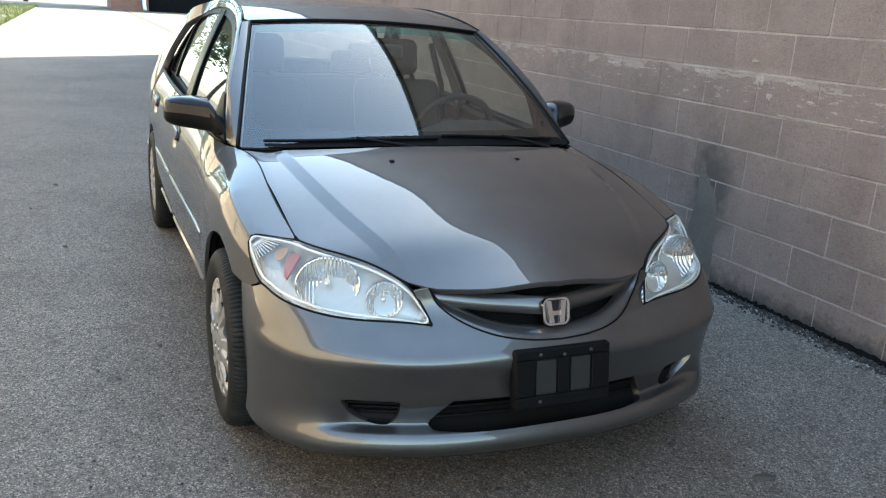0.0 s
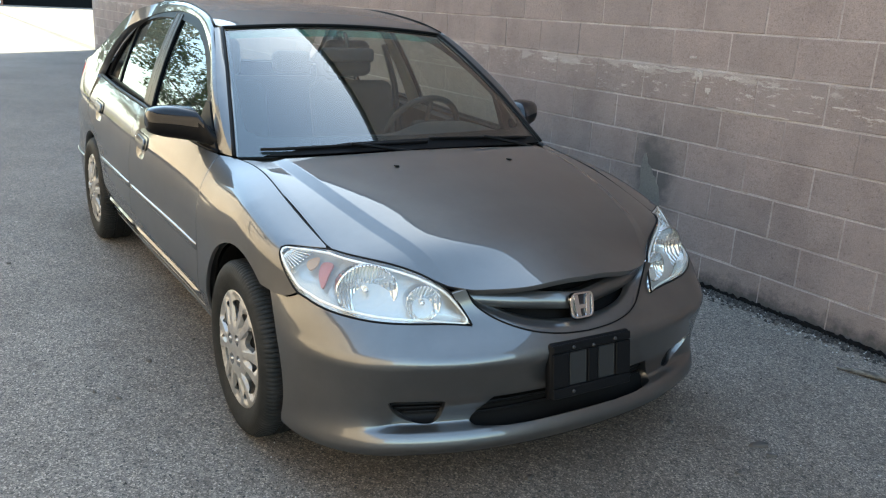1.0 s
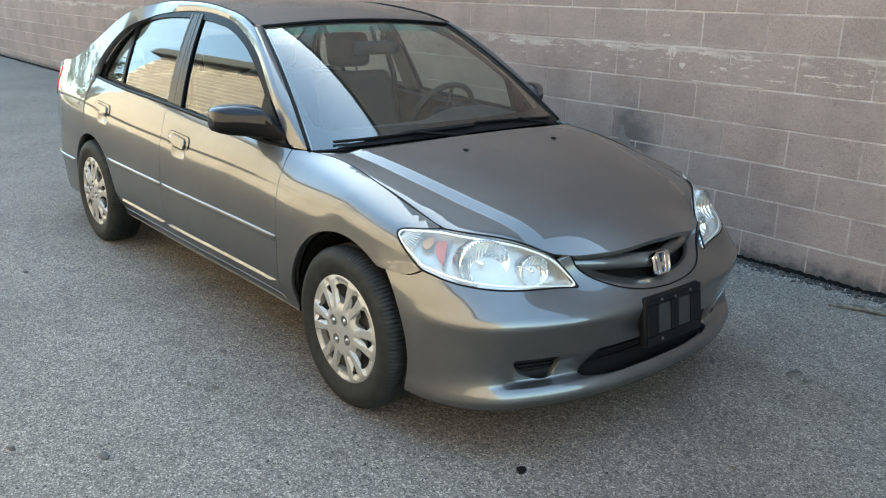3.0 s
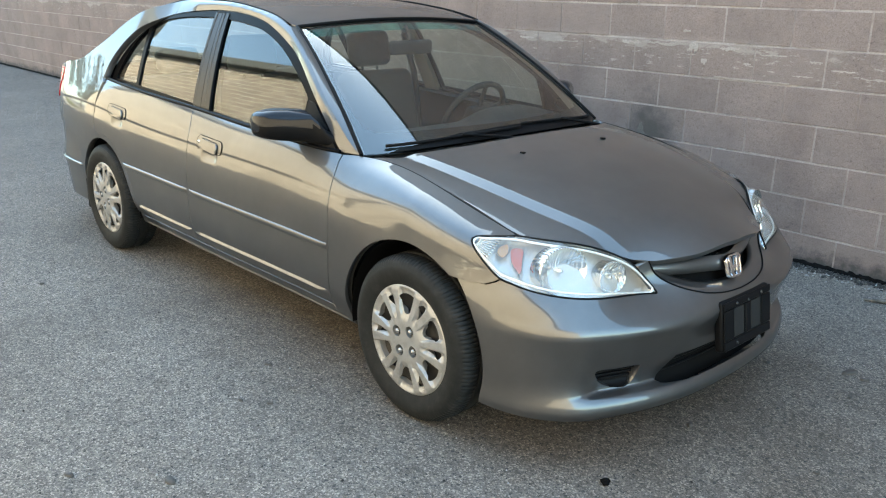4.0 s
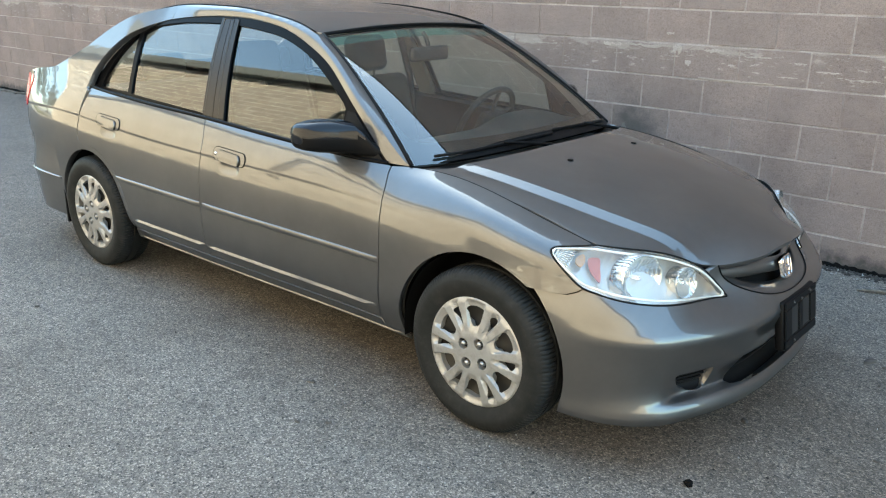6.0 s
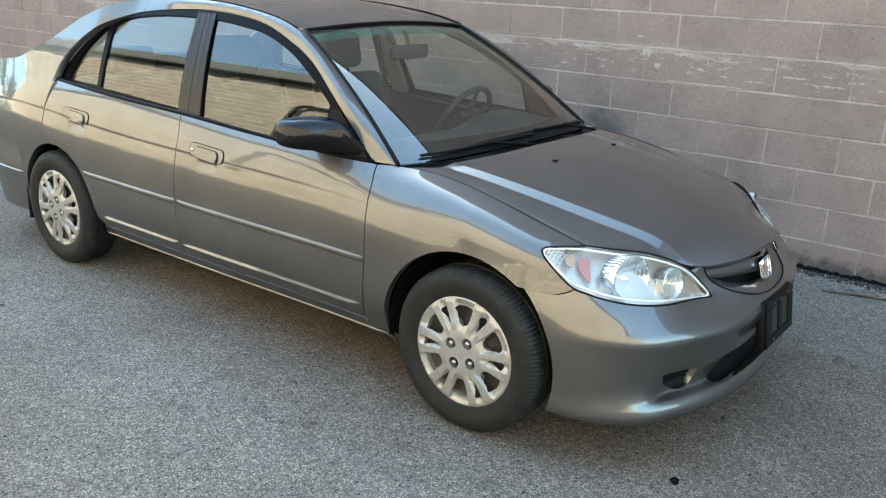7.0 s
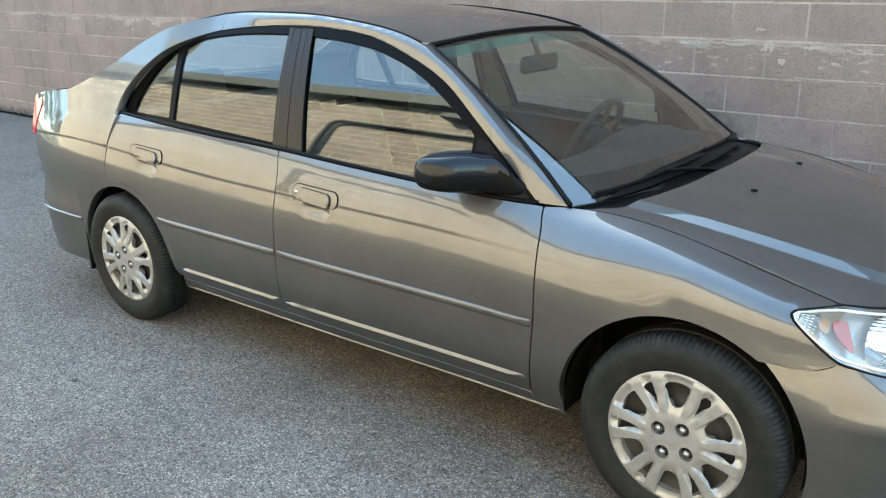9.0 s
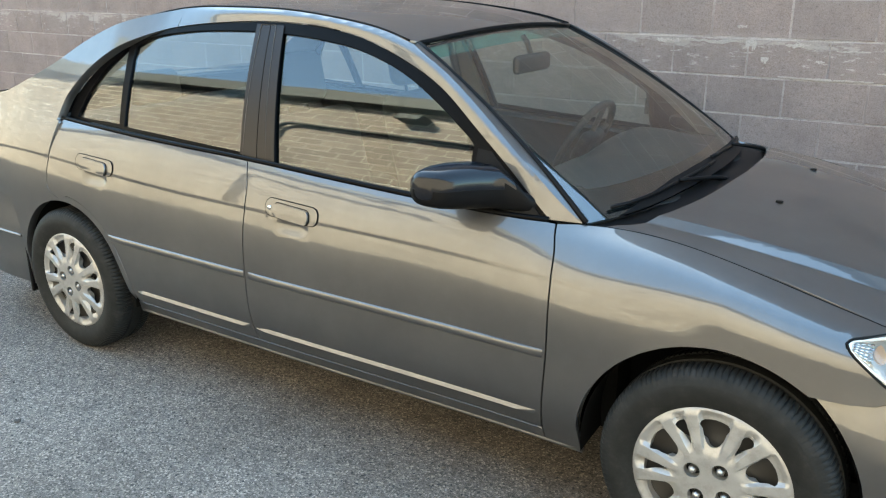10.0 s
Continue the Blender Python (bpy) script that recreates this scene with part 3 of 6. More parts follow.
BUMP = [
    (0.145, [(1.500, 0.775), (1.660, 0.772), (1.803, 0.73), (1.903, 0.646), (1.954, 0.535), (2.012, 0.373), (2.048, 0.184), (2.059, 0)]),
    (0.180, [(1.500, 0.79), (1.670, 0.79), (1.816, 0.752), (1.928, 0.668), (1.990, 0.562), (2.051, 0.4), (2.087, 0.211), (2.095, 0)]),
    (0.226, [(1.500, 0.796), (1.670, 0.793), (1.817, 0.754), (1.930, 0.669), (1.993, 0.563), (2.054, 0.401), (2.090, 0.212), (2.098, 0)]),
    (0.250, [(1.500, 0.796), (1.670, 0.792), (1.812, 0.753), (1.921, 0.667), (1.980, 0.561), (2.041, 0.399), (2.076, 0.21), (2.085, 0)]),
    (0.33, [(1.500, 0.797), (1.670, 0.793), (1.810, 0.755), (1.915, 0.668), (1.972, 0.563), (2.033, 0.4), (2.069, 0.21), (2.078, 0)]),
    (0.435, [(1.500, 0.798), (1.670, 0.795), (1.810, 0.762), (1.925, 0.682), (1.996, 0.574), (2.061, 0.41), (2.100, 0.21), (2.110, 0)]),
    (0.475, [(1.500, 0.797), (1.670, 0.794), (1.811, 0.763), (1.926, 0.684), (1.998, 0.576), (2.065, 0.411), (2.106, 0.211), (2.116, 0)]),
    (0.50, [(1.500, 0.796), (1.668, 0.791), (1.807, 0.757), (1.916, 0.676), (1.985, 0.565), (2.042, 0.402), (2.092, 0.207), (2.105, 0)]),
    (0.54, [(1.500, 0.792), (1.665, 0.784), (1.800, 0.748), (1.895, 0.66), (1.955, 0.54), (1.991, 0.38), (2.059, 0.2), (2.078, 0)]),
    (0.65, [(1.500, 0.76), (1.645, 0.748), (1.745, 0.705), (1.825, 0.615), (1.885, 0.515), (1.937, 0.4), (1.986, 0.2), (2.011, 0)]),
]
BT = [0, 1, 2, 3, 4, 5, 6, 7]
bump_x = [spl(BT + [8], [p[0] for p in row] + [row[-2][0]]) for _, row in BUMP]
bump_y = [spl(BT + [8], [p[1] for p in row] + [-row[-2][1]]) for _, row in BUMP]
BZ = [z for z, _ in BUMP]
BS = 0.17  # metres a step of the bumper's length


def bumper(s, z, sg=-1):
    t = s / BS
    if t > 7:
        t, sg = 14 - t, -sg
    x = spl(BZ, [f(t) for f in bump_x])(z)
    y = spl(BZ, [f(t) for f in bump_y])(z)
    if 0.242 < z < 0.345:
        # the face falls back above the chin, which is left as a ledge
        k = max(0.0, min(1.0, (0.67 - abs(y)) / 0.13))
        d = max(0.0, min(1.0, (0.345 - z) / 0.085)) ** 1.3
        x -= 0.030 * k * k * (3 - 2 * k) * d * max(0.0, min(1.0, (z - 0.242) / 0.010))
    return (x, sg * y, z)


def s_at(y, z):
    """Length along the bumper at which its half width is y."""
    lo, hi = 0.0, 7 * BS
    for _ in range(30):
        m = (lo + hi) / 2
        if -bumper(m, z)[1] > y:
            lo = m
        else:
            hi = m
    return lo


def s_x(x, z):
    lo, hi = 0.0, 7 * BS
    for _ in range(30):
        m = (lo + hi) / 2
        if bumper(m, z)[0] < x:
            lo = m
        else:
            hi = m
    return lo


def arch(cx, r, a0, a1, n):
    return [(cx + r * math.cos(radians(a0 + (a1 - a0) * i / n)), HUB + r * math.sin(radians(a0 + (a1 - a0) * i / n))) for i in range(n + 1)]


GAP = 0.0026
front_gap = curve([(0.826, 0.868), (0.852, 0.79), (0.860, 0.65), (0.857, 0.49), (0.842, 0.287)], 6)
mid_gap = curve([(-0.303, 0.913), (-0.275, 0.815), (-0.283, 0.669), (-0.283, 0.52), (-0.277, 0.391), (-0.268, 0.286)], 6)
rear_gap = curve([(-1.352, 0.956), (-1.380, 0.83), (-1.402, 0.72), (-1.385, 0.675), (-1.33, 0.652)], 6)
rear_lip = arch(RA, 0.372, 84, 0, 14)


def shift(pts, d):
    return [(x + d, z) for x, z in pts]


def belt(x0, x1, n=90, dz=0.0):
    return [(x0 + (x1 - x0) * i / n, z_top(x0 + (x1 - x0) * i / n) + dz) for i in range(n + 1)]


LAMP_SEAM = [(1.697, 0.616), (1.66, 0.641), (1.622, 0.672), (1.589, 0.698), (1.5745, 0.7125), (1.5715, 0.7205), (1.576, 0.7270), (1.586, 0.7295)]
frame_curve = curve([(-1.365, 0.953), (-1.335, 1.05), (-1.24, 1.155), (-1.10, 1.243), (-0.93, 1.303), (-0.75, 1.331), (-0.50, 1.349), (-0.32, 1.351), (-0.15, 1.342),
                     (0.035, 1.315), (0.22, 1.258), (0.38, 1.19), (0.53, 1.09), (0.665, 0.99), (0.80, 0.870)], 4)


def oval(x0, x1, z0, z1, r, skew=0.0, n=5):
    """A rounded rectangle; skew lifts its rear end."""
    pts = []
    for cx, cz, a in ((x1 - r, z1 - r, 0), (x0 + r, z1 - r, 90), (x0 + r, z0 + r, 180), (x1 - r, z0 + r, 270)):
        for i in range(n + 1):
            t = radians(a + 90 * i / n)
            x, z = cx + r * math.cos(t), cz + r * math.sin(t)
            pts.append((x, z + skew * (x1 - x) / (x1 - x0)))
    return pts


def grip(dx, x0, x1, z0, z1, r):
    zz = z_crease(dx - 0.07) - 0.764
    return [(x + dx, z + zz) for x, z in oval(x0, x1, z0, z1, r, 0.010)]


def grip_hole(dx):
    return grip(dx, -0.1805, 0.0465, 0.7475, 0.8085, 0.027)


def scoop(dx, x, z):
    """Squared distance from the middle of the finger scoop under a handle; 1 at its rim."""
    zc = z_crease(dx - 0.07) - 0.030
    return ((x - dx + 0.064) / 0.078) ** 4 + ((z - zc) / 0.036) ** 2


def door_skin(x, z):
    d = 0.0
    for dx in (0.0, -1.022):
        r = scoop(dx, x, z)
        if r < 1:
            d = 0.010 * (1 - r) ** 2
    return low(x, z) - d


def scoop_lines(dx):
    zc = z_crease(dx - 0.07) - 0.030
    rings = []
    for k in (0.35, 0.6, 0.8, 0.92, 1.02):
        ring = []
        for i in range(33):
            a = 2 * math.pi * i / 32
            cs, sn = math.cos(a), math.sin(a)
            ring.append((dx - 0.064 + 0.078 * k * math.copysign(abs(cs) ** 0.7, cs), zc + 0.036 * k * sn))
        top = z_crease(dx - 0.07) - 0.021
        rings.append([p for p in ring[16:] if p[1] < top])
    return rings


def handle(door, dx, S, out, lock):
    zz = z_crease(dx - 0.07) - 0.764
    part("handle_bezel", sheet("handle_bezel", S(low, 0.0035), grip(dx, -0.178, 0.044, 0.750, 0.806, 0.025), 0.014, fold=0.016, out=out), PAINT, door)
    part("door_handle", sheet("door_handle", S(low, 0.0115), grip(dx, -0.140, 0.010, 0.7505, 0.795, 0.017), 0.012, fold=0.012, out=out), PAINT, door, "body-coloured pull handle")
    # black tubes drawn for the shade round the bezel and the handle
    for rim, d in ((grip(dx, -0.1792, 0.0452, 0.7488, 0.8072, 0.026), 0.0025), (grip(dx, -0.1412, 0.0112, 0.7493, 0.7962, 0.018), 0.0040)):
        part("handle_gap", tube("handle_gap", [S(low, d)(x, z) for x, z in rim], 0.0016, 5, closed=True), BLACK, door, "black line for the shaded gap round the handle")
    if lock:
        me = lathe("lock_cylinder", [(0.0001, 0.003), (0.0065, 0.003), (0.0075, 0.0), (0.0075, -0.010)], 16)
        ob = part("lock_cylinder", me, CHROME, door, "bright key lock")
        x, z = dx - 0.160, 0.785 + zz
        p = S(low, 0.0035)(x, z)
        ob.matrix_basis = pose(*p, 0, 0, 0 if out[1] > 0 else 180)


def press(x0, x1):
    n = max(2, int((x1 - x0) / 0.03))
    return [[(x, z_crease(x) + d) for x in np.linspace(x0, x1, n)] for d in (-0.0095, -0.004, 0.004, 0.0095)]


def crown(x0, x1, step=0.012):
    """Lines along the turn of the shoulder, so that the panel bends evenly there."""
    n = max(2, int((x1 - x0) / step))
    return [[(x, z_top(x) - d) for x in np.linspace(x0, x1, n)] for d in (0.006, 0.012, 0.018, 0.025, 0.033, 0.042, 0.052)]


def strip_on(par, name, path, half, proud, sg, f=None, flat=True):
    """A raised half-round strip along the body side."""
    f = f or low
    prof = [(-half, -0.004), (-half * 0.97, proud * 0.6), (-half * 0.75, proud * 0.95), (0.0, proud), (half * 0.62, proud * 0.92), (half * 0.9, proud * 0.6), (half, -0.004)] if flat else [(-half, -0.003), (-half * 0.7, proud), (-half * 0.45, proud), (half, -0.001)]
    verts, faces = [], []
    for i, (x, z) in enumerate(path):
        k = 0.25 if i in (0, len(path) - 1) else 1.0
        for dz, o in prof:
            verts.append((x, sg * (f(x, z + dz) + o * k), z + dz))
    n = len(prof)
    for i in range(len(path) - 1):
        for j in range(n - 1):
            q = (i * n + j, i * n + j + 1, (i + 1) * n + j + 1, (i + 1) * n + j)
            faces.append(q if sg > 0 else q[::-1])
    faces = [tuple(reversed(q)) for q in faces]
    return part(name, mesh_of(name, verts, faces, smooth=flat), PAINT, par)


def build_side(sg):
    out = (0, sg, 0)

    def S(f, d=0.0):
        return lambda x, z: (x, sg * (f(x, z) + d), z)

    # front wing
    ol = shift(front_gap, GAP)
    ol = ol + [(0.848, 0.228), (0.958, 0.228)] + arch(FA, ARCH, 174, 60, 26) + [(1.52, 0.592), (1.60, 0.588), (1.65, 0.592), (1.683, 0.606)] + LAMP_SEAM + [(1.605, 0.7300), (1.655, 0.7285)]
    ol += [(1.655 - (1.655 - 0.93) * i / 96, z_top(1.655 - (1.655 - 0.93) * i / 96)) for i in range(1, 97)] + [(0.88, 0.870)]
    wing = part("front_wing", sheet("front_wing", S(low), ol, 0.013, lines=press(0.862, 1.12) + crown(0.93, 1.55), out=out), PAINT, car)
    # doors
    ol = shift(front_gap, -GAP)[::-1] + belt(0.81, -0.295)[1:] + shift(mid_gap, GAP)
    fdoor = part("front_door", sheet("front_door", S(door_skin), ol, 0.018, holes=(grip_hole(0.0),), hole_fold=0.010, lines=press(-0.270, -0.186) + press(0.052, 0.838) + scoop_lines(0.0) + crown(-0.28, 0.80)[:5], out=out), PAINT, car)
    handle(fdoor, 0.0, S, out, True)
    strip_on(fdoor, "door_moulding", [(x, 0.530 + 0.008 * (0.85 - x) * 0.5) for x in np.linspace(-0.266, 0.849, 24)], 0.013, 0.0065, sg)
    strip_on(fdoor, "door_crease", [(x, 0.338) for x in np.linspace(-0.262, 0.828, 20)], 0.008, 0.009, sg, flat=False)
    ol = shift(mid_gap, -GAP)[::-1] + belt(-0.31, -1.34)[1:] + shift(rear_gap, GAP) + arch(RA, 0.372 + GAP, 84, 4, 14) + [(-0.925, 0.286)]
    rdoor = part("rear_door", sheet("rear_door", S(door_skin), ol, 0.018, holes=(grip_hole(-1.022),), hole_fold=0.010, lines=press(-1.375, -1.208) + press(-0.970, -0.290) + scoop_lines(-1.022) + crown(-1.33, -0.32)[:5], out=out), PAINT, car)
    handle(rdoor, -1.022, S, out, False)
    strip_on(rdoor, "door_moulding", [(x, 0.530 + 0.008 * (0.85 - x) * 0.5) for x in np.linspace(-1.03, -0.290, 20)], 0.013, 0.0065, sg)
    strip_on(rdoor, "door_crease", [(x, 0.338) for x in np.linspace(-0.905, -0.288, 20)], 0.008, 0.009, sg, flat=False)
    # sill
    ol = [(-0.955, 0.228), (0.845, 0.228), (0.838, 0.281), (-0.935, 0.281)]
    sill = part("sill", sheet("sill", S(low), ol, 0.03, out=out), PAINT, car)
    strip_on(sill, "sill_edge", [(x, 0.240) for x in np.linspace(-0.952, 0.952, 30)], 0.0045, 0.004, sg, flat=False)
    # quarter with roof post
    cout = curve([(-2.19, 0.975), (-2.02, 1.008), (-1.825, 1.030), (-1.702, 1.068), (-1.481, 1.165), (-1.320, 1.252), (-1.164, 1.318), (-1.0, 1.362), (-0.84, 1.388)], 4)
    ol = [(-1.66, 0.25), (-1.66, 0.297)] + arch(RA, ARCH - 0.014, 180, 4, 30) + [(-0.945, 0.29)] + rear_lip[::-1] + shift(rear_gap[::-1], -GAP) + [(x - 0.004, z + 0.004) for x, z in frame_curve[:24] if x < -0.825]
    ol += cout[::-1] + [(-2.185, 0.90), (-2.15, 0.80), (-2.12, 0.70), (-2.09, 0.655), (-1.70, 0.60), (-1.665, 0.45)]
    qp = part("rear_wing", sheet("rear_wing", S(quarter), ol, 0.018, lines=press(-2.1, -1.415), fold=0.034, out=out), PAINT, car)
    # roof rail over the doors
    top = [(-0.842 + 1.07 * i / 24, zr_edge(-0.842 + 1.07 * i / 24)) for i in range(25)]
    post = curve([(0.245, 1.305), (0.395, 1.228), (0.554, 1.127), (0.696, 1.022), (0.820, 0.922), (0.885, 0.872)], 5)
    inner = [(x, z + 0.004) for x, z in frame_curve if x > -0.855][::-1]
    part("roof_rail", sheet("roof_rail", S(rail), top + post + inner, 0.009, out=out), PAINT, car)
    # black window surround
    q_glass = curve([(-1.310, 0.966), (-1.270, 1.058), (-1.203, 1.151), (-1.118, 1.228), (-1.092, 1.246)], 4) + [(-1.045, 0.962)]
    r_glass = [(-1.015, 0.956)] + curve([(-1.055, 1.246), (-0.961, 1.284), (-0.767, 1.310), (-0.58, 1.319), (-0.437, 1.321)], 4) + [(-0.372, 0.930)]
    f_glass = [(-0.213, 0.912)] + curve([(-0.315, 1.318), (-0.165, 1.308), (0.030, 1.282), (0.223, 1.224), (0.38, 1.147), (0.52, 1.060)], 4) + [(0.535, 1.045), (0.545, 0.877)]
    ol = [(x, z) for x, z in frame_curve] + belt(0.80, -1.362, 40, 0.004)
    part("window_surround", sheet("window_surround", S(up, -0.004), ol, 0.03, holes=(q_glass, r_glass, f_glass), fold=0.02, out=out), FRAME, car, "black window frame")
    for ol in ([(-0.3735, 0.924), (-0.2950, 0.918), (-0.3780, 1.344), (-0.4425, 1.345)], [(-0.2915, 0.918), (-0.2115, 0.914), (-0.3145, 1.343), (-0.3745, 1.344)]):
        part("pillar_cover", sheet("pillar_cover", S(up, 0.001), ol, 0.03, fold=0.002, out=out), PILLAR, car, "glossy black centre pillar cover")
    for nm, gl, par in (("quarter_glass", q_glass, rdoor), ("door_glass", r_glass, rdoor), ("door_glass", f_glass, fdoor)):
        cx, cz = np.mean(gl, 0)
        g = [(cx + (x - cx) * 1.02, cz + (z - cz) * 1.02) for x, z in gl]
        part(nm, sheet(nm, S(up, -0.012), g, 0.04, fold=0, out=out), GLASS, par, "tinted window glass").visible_shadow = False
    # dark sheet added behind the panels, so that their gaps look shaded
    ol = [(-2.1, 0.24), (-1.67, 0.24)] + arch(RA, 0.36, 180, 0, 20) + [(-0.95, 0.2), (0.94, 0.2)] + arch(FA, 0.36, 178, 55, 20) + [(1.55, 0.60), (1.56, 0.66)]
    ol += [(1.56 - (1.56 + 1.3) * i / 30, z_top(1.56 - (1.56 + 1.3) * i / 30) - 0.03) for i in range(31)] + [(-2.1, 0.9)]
    part("inner_shell", sheet("inner_shell", S(low, -0.03), ol, 0.05, fold=0, out=out), INTER, car, "dark sheet that shades the panel gaps")
    return wing, fdoor, rdoor, qp


sides = {sg: build_side(sg) for sg in (-1, 1)}

# roof skin
ol = [(0.235 + 0.01 * (1 - (y / 0.52) ** 2), y) for y in np.linspace(-0.52, 0.52, 15)]
ol += [(x, we(x)) for x in np.linspace(0.20, -1.10, 26)] + [(-1.12 - 0.03 * (1 - (y / 0.52) ** 2), y) for y in np.linspace(0.50, -0.50, 12)] + [(x, -we(x)) for x in np.linspace(-1.10, 0.20, 26)]
part("roof", sheet("roof", lambda x, y: (x, y, roof(x, y)), ol, 0.05, out=(0, 0, 1)), PAINT, car)

# bonnet
half = curve([(1.135, 0.0), (1.115, 0.3), (1.07, 0.5), (1.02, 0.605), (0.965, 0.655)], 6)[:-1] + curve([(0.95, 0.6695), (1.3, 0.6580), (1.56, 0.6510), (1.655, 0.6435), (1.706, 0.621), (1.75, 0.582), (1.79, 0.532), (1.83, 0.477), (1.875, 0.424), (1.917, 0.385)], 5)
half += curve([(1.927, 0.374), (1.977, 0.31), (2.041, 0.18), (2.064, 0.0)], 6)
ol = half + [(x, -y) for x, y in half[::-1]][1:-1]
hood_lines = []
for sgn in (-1, 1):
    for d in (-0.0235, -0.0165, 0.0165, 0.0235):
        ln = [(x, sgn * (crease_y(x) + d)) for x in np.linspace(1.08, 1.95, 60)]
        k = inside(np.array([p[0] for p in ln]), np.array([p[1] for p in ln]), [(c[0] + (1.5 - c[0]) * 0.03, c[1] * 0.97) for c in ol])
        hood_lines.append([p for p, q in zip(ln, k) if q])
bonnet = part("bonnet", sheet("bonnet", lambda x, y: (x, y, hood(x, y)), ol, 0.016, lines=hood_lines, fold=0.02, out=(0, 0, 1)), PAINT, car)

# thin black bars stand in for the shade in the bonnet gaps
for sg in (-1, 1):
    part("bonnet_seal", tube("bonnet_seal", [(x, sg * (w_top(x) - 0.003), z_top(x) - 0.0015) for x in np.linspace(0.955, 1.65, 60)], 0.0032, 6), BLACK, car, "black line for the shaded bonnet gap")

# front bumper with its openings
arch_s = [(s_x(x, z), z) for x, z in arch(FA, ARCH, -14, 57, 14)]
lamp_low = [(s_x(1.697, 0.614), 0.613), (s_x(1.778, 0.595), 0.594), (s_x(1.843, 0.58), 0.579), (s_x(1.897, 0.569), 0.568), (s_x(1.945, 0.56), 0.559), (s_at(0.350, 0.548), 0.547)]
lamp_low_c = curve(lamp_low, 5)
strip = curve([(s_at(0.348, 0.550), 0.550), (s_at(0.370, 0.60), 0.60), (s_at(0.386, 0.634), 0.636)], 4)
half = [(s_x(1.655, 0.185), 0.185)] + arch_s + [(s_x(1.52, 0.586), 0.586), (s_x(1.60, 0.583), 0.583), (s_x(1.65, 0.587), 0.587), (s_x(1.685, 0.602), 0.602)] + lamp_low_c + strip[1:]
GR_HALF = curve([(s_at(0.345, 0.64), 0.648), (s_at(0.325, 0.60), 0.602), (s_at(0.278, 0.565), 0.565), (s_at(0.20, 0.54), 0.536), (s_at(0.10, 0.52), 0.519), (7 * BS, 0.513)], 5)
half += GR_HALF
low_edge = [(7 * BS, 0.153), (s_at(0.3, 0.155), 0.156), (s_at(0.5, 0.165), 0.164), (s_at(0.65, 0.175), 0.176)]
W14 = 14 * BS
ol = half + [(W14 - s, z) for s, z in half[::-1]][1:] + [(W14 - s, z) for s, z in low_edge[::-1]] + low_edge[1:]
fog = curve([(s_at(0.588, 0.336), 0.339), (s_at(0.52, 0.336), 0.3385), (s_at(0.452, 0.336), 0.3375), (s_at(0.438, 0.325), 0.324), (s_at(0.440, 0.28), 0.278), (s_at(0.462, 0.255), 0.256), (s_at(0.505, 0.257), 0.258), (s_at(0.552, 0.28), 0.280), (s_at(0.582, 0.315), 0.314)], 4, True)
intake = curve([(s_at(0.298, 0.337), 0.338), (s_at(0.322, 0.306), 0.306), (s_at(0.355, 0.255), 0.254), (s_at(0.30, 0.245), 0.244), (s_at(0.15, 0.24), 0.240)], 3)
intake = intake + [(W14 - s, z) for s, z in intake[::-1]]
holes = (fog, [(W14 - s, z) for s, z in fog[::-1]], intake)
chin = [[(q, z) for q in np.linspace(s_at(0.69, z), W14 - s_at(0.69, z), 70)] for z in (0.2415, 0.2445, 0.2485, 0.2525, 0.262)]
part("front_bumper", sheet("front_bumper", bumper, ol, 0.022, holes=holes, fold=0.02, hole_fold=0.045, lines=chin, out=(1, 0, 0)), PAINT, car)

# windscreen
ws_low = spl([-0.69, -0.6, -0.35, 0, 0.35, 0.6, 0.69], [0.893, 0.946, 1.011, 1.035, 1.011, 0.946, 0.893])


def windscreen(a, b, d=0.0):
    """a: across, -1 to 1; b: from the cowl to the roof."""
    y0, y1 = 0.69 * a, 0.522 * a
    x0, z0 = ws_low(y0), 0.872 + 0.02 * (1 - a * a)
    x1, z1 = 0.238 + 0.012 * (1 - a * a), 1.306 + 0.026 * (1 - a * a)
    k = 4 * b * (1 - b) * 0.022
    return (x0 + (x1 - x0) * b + k * 0.6 - 0.012 * a ** 8 * min(1.0, 2 * b), y0 + (y1 - y0) * b, z0 + (z1 - z0) * b + k)


ol = [(-0.985, 0.0), (0.985, 0.0), (0.985, 0.985), (-0.985, 0.985)]
part("windscreen", sheet("windscreen", windscreen, ol, 0.04, fold=0, out=(1, 0, 0.5)), SCREEN, car, "clear laminated windscreen").visible_shadow = False
rim = [(-0.995, b) for b in np.linspace(0.0, 0.992, 16)] + [(a, 0.992) for a in np.linspace(-0.97, 0.97, 16)] + [(0.995, b) for b in np.linspace(0.992, 0.0, 16)]
part("windscreen_seal", tube("windscreen_seal", [Vector(windscreen(a, b)) + Vector((0.003, 0, 0.003)) for a, b in rim], 0.008, 6), BLACK, car, "black rubber seal")


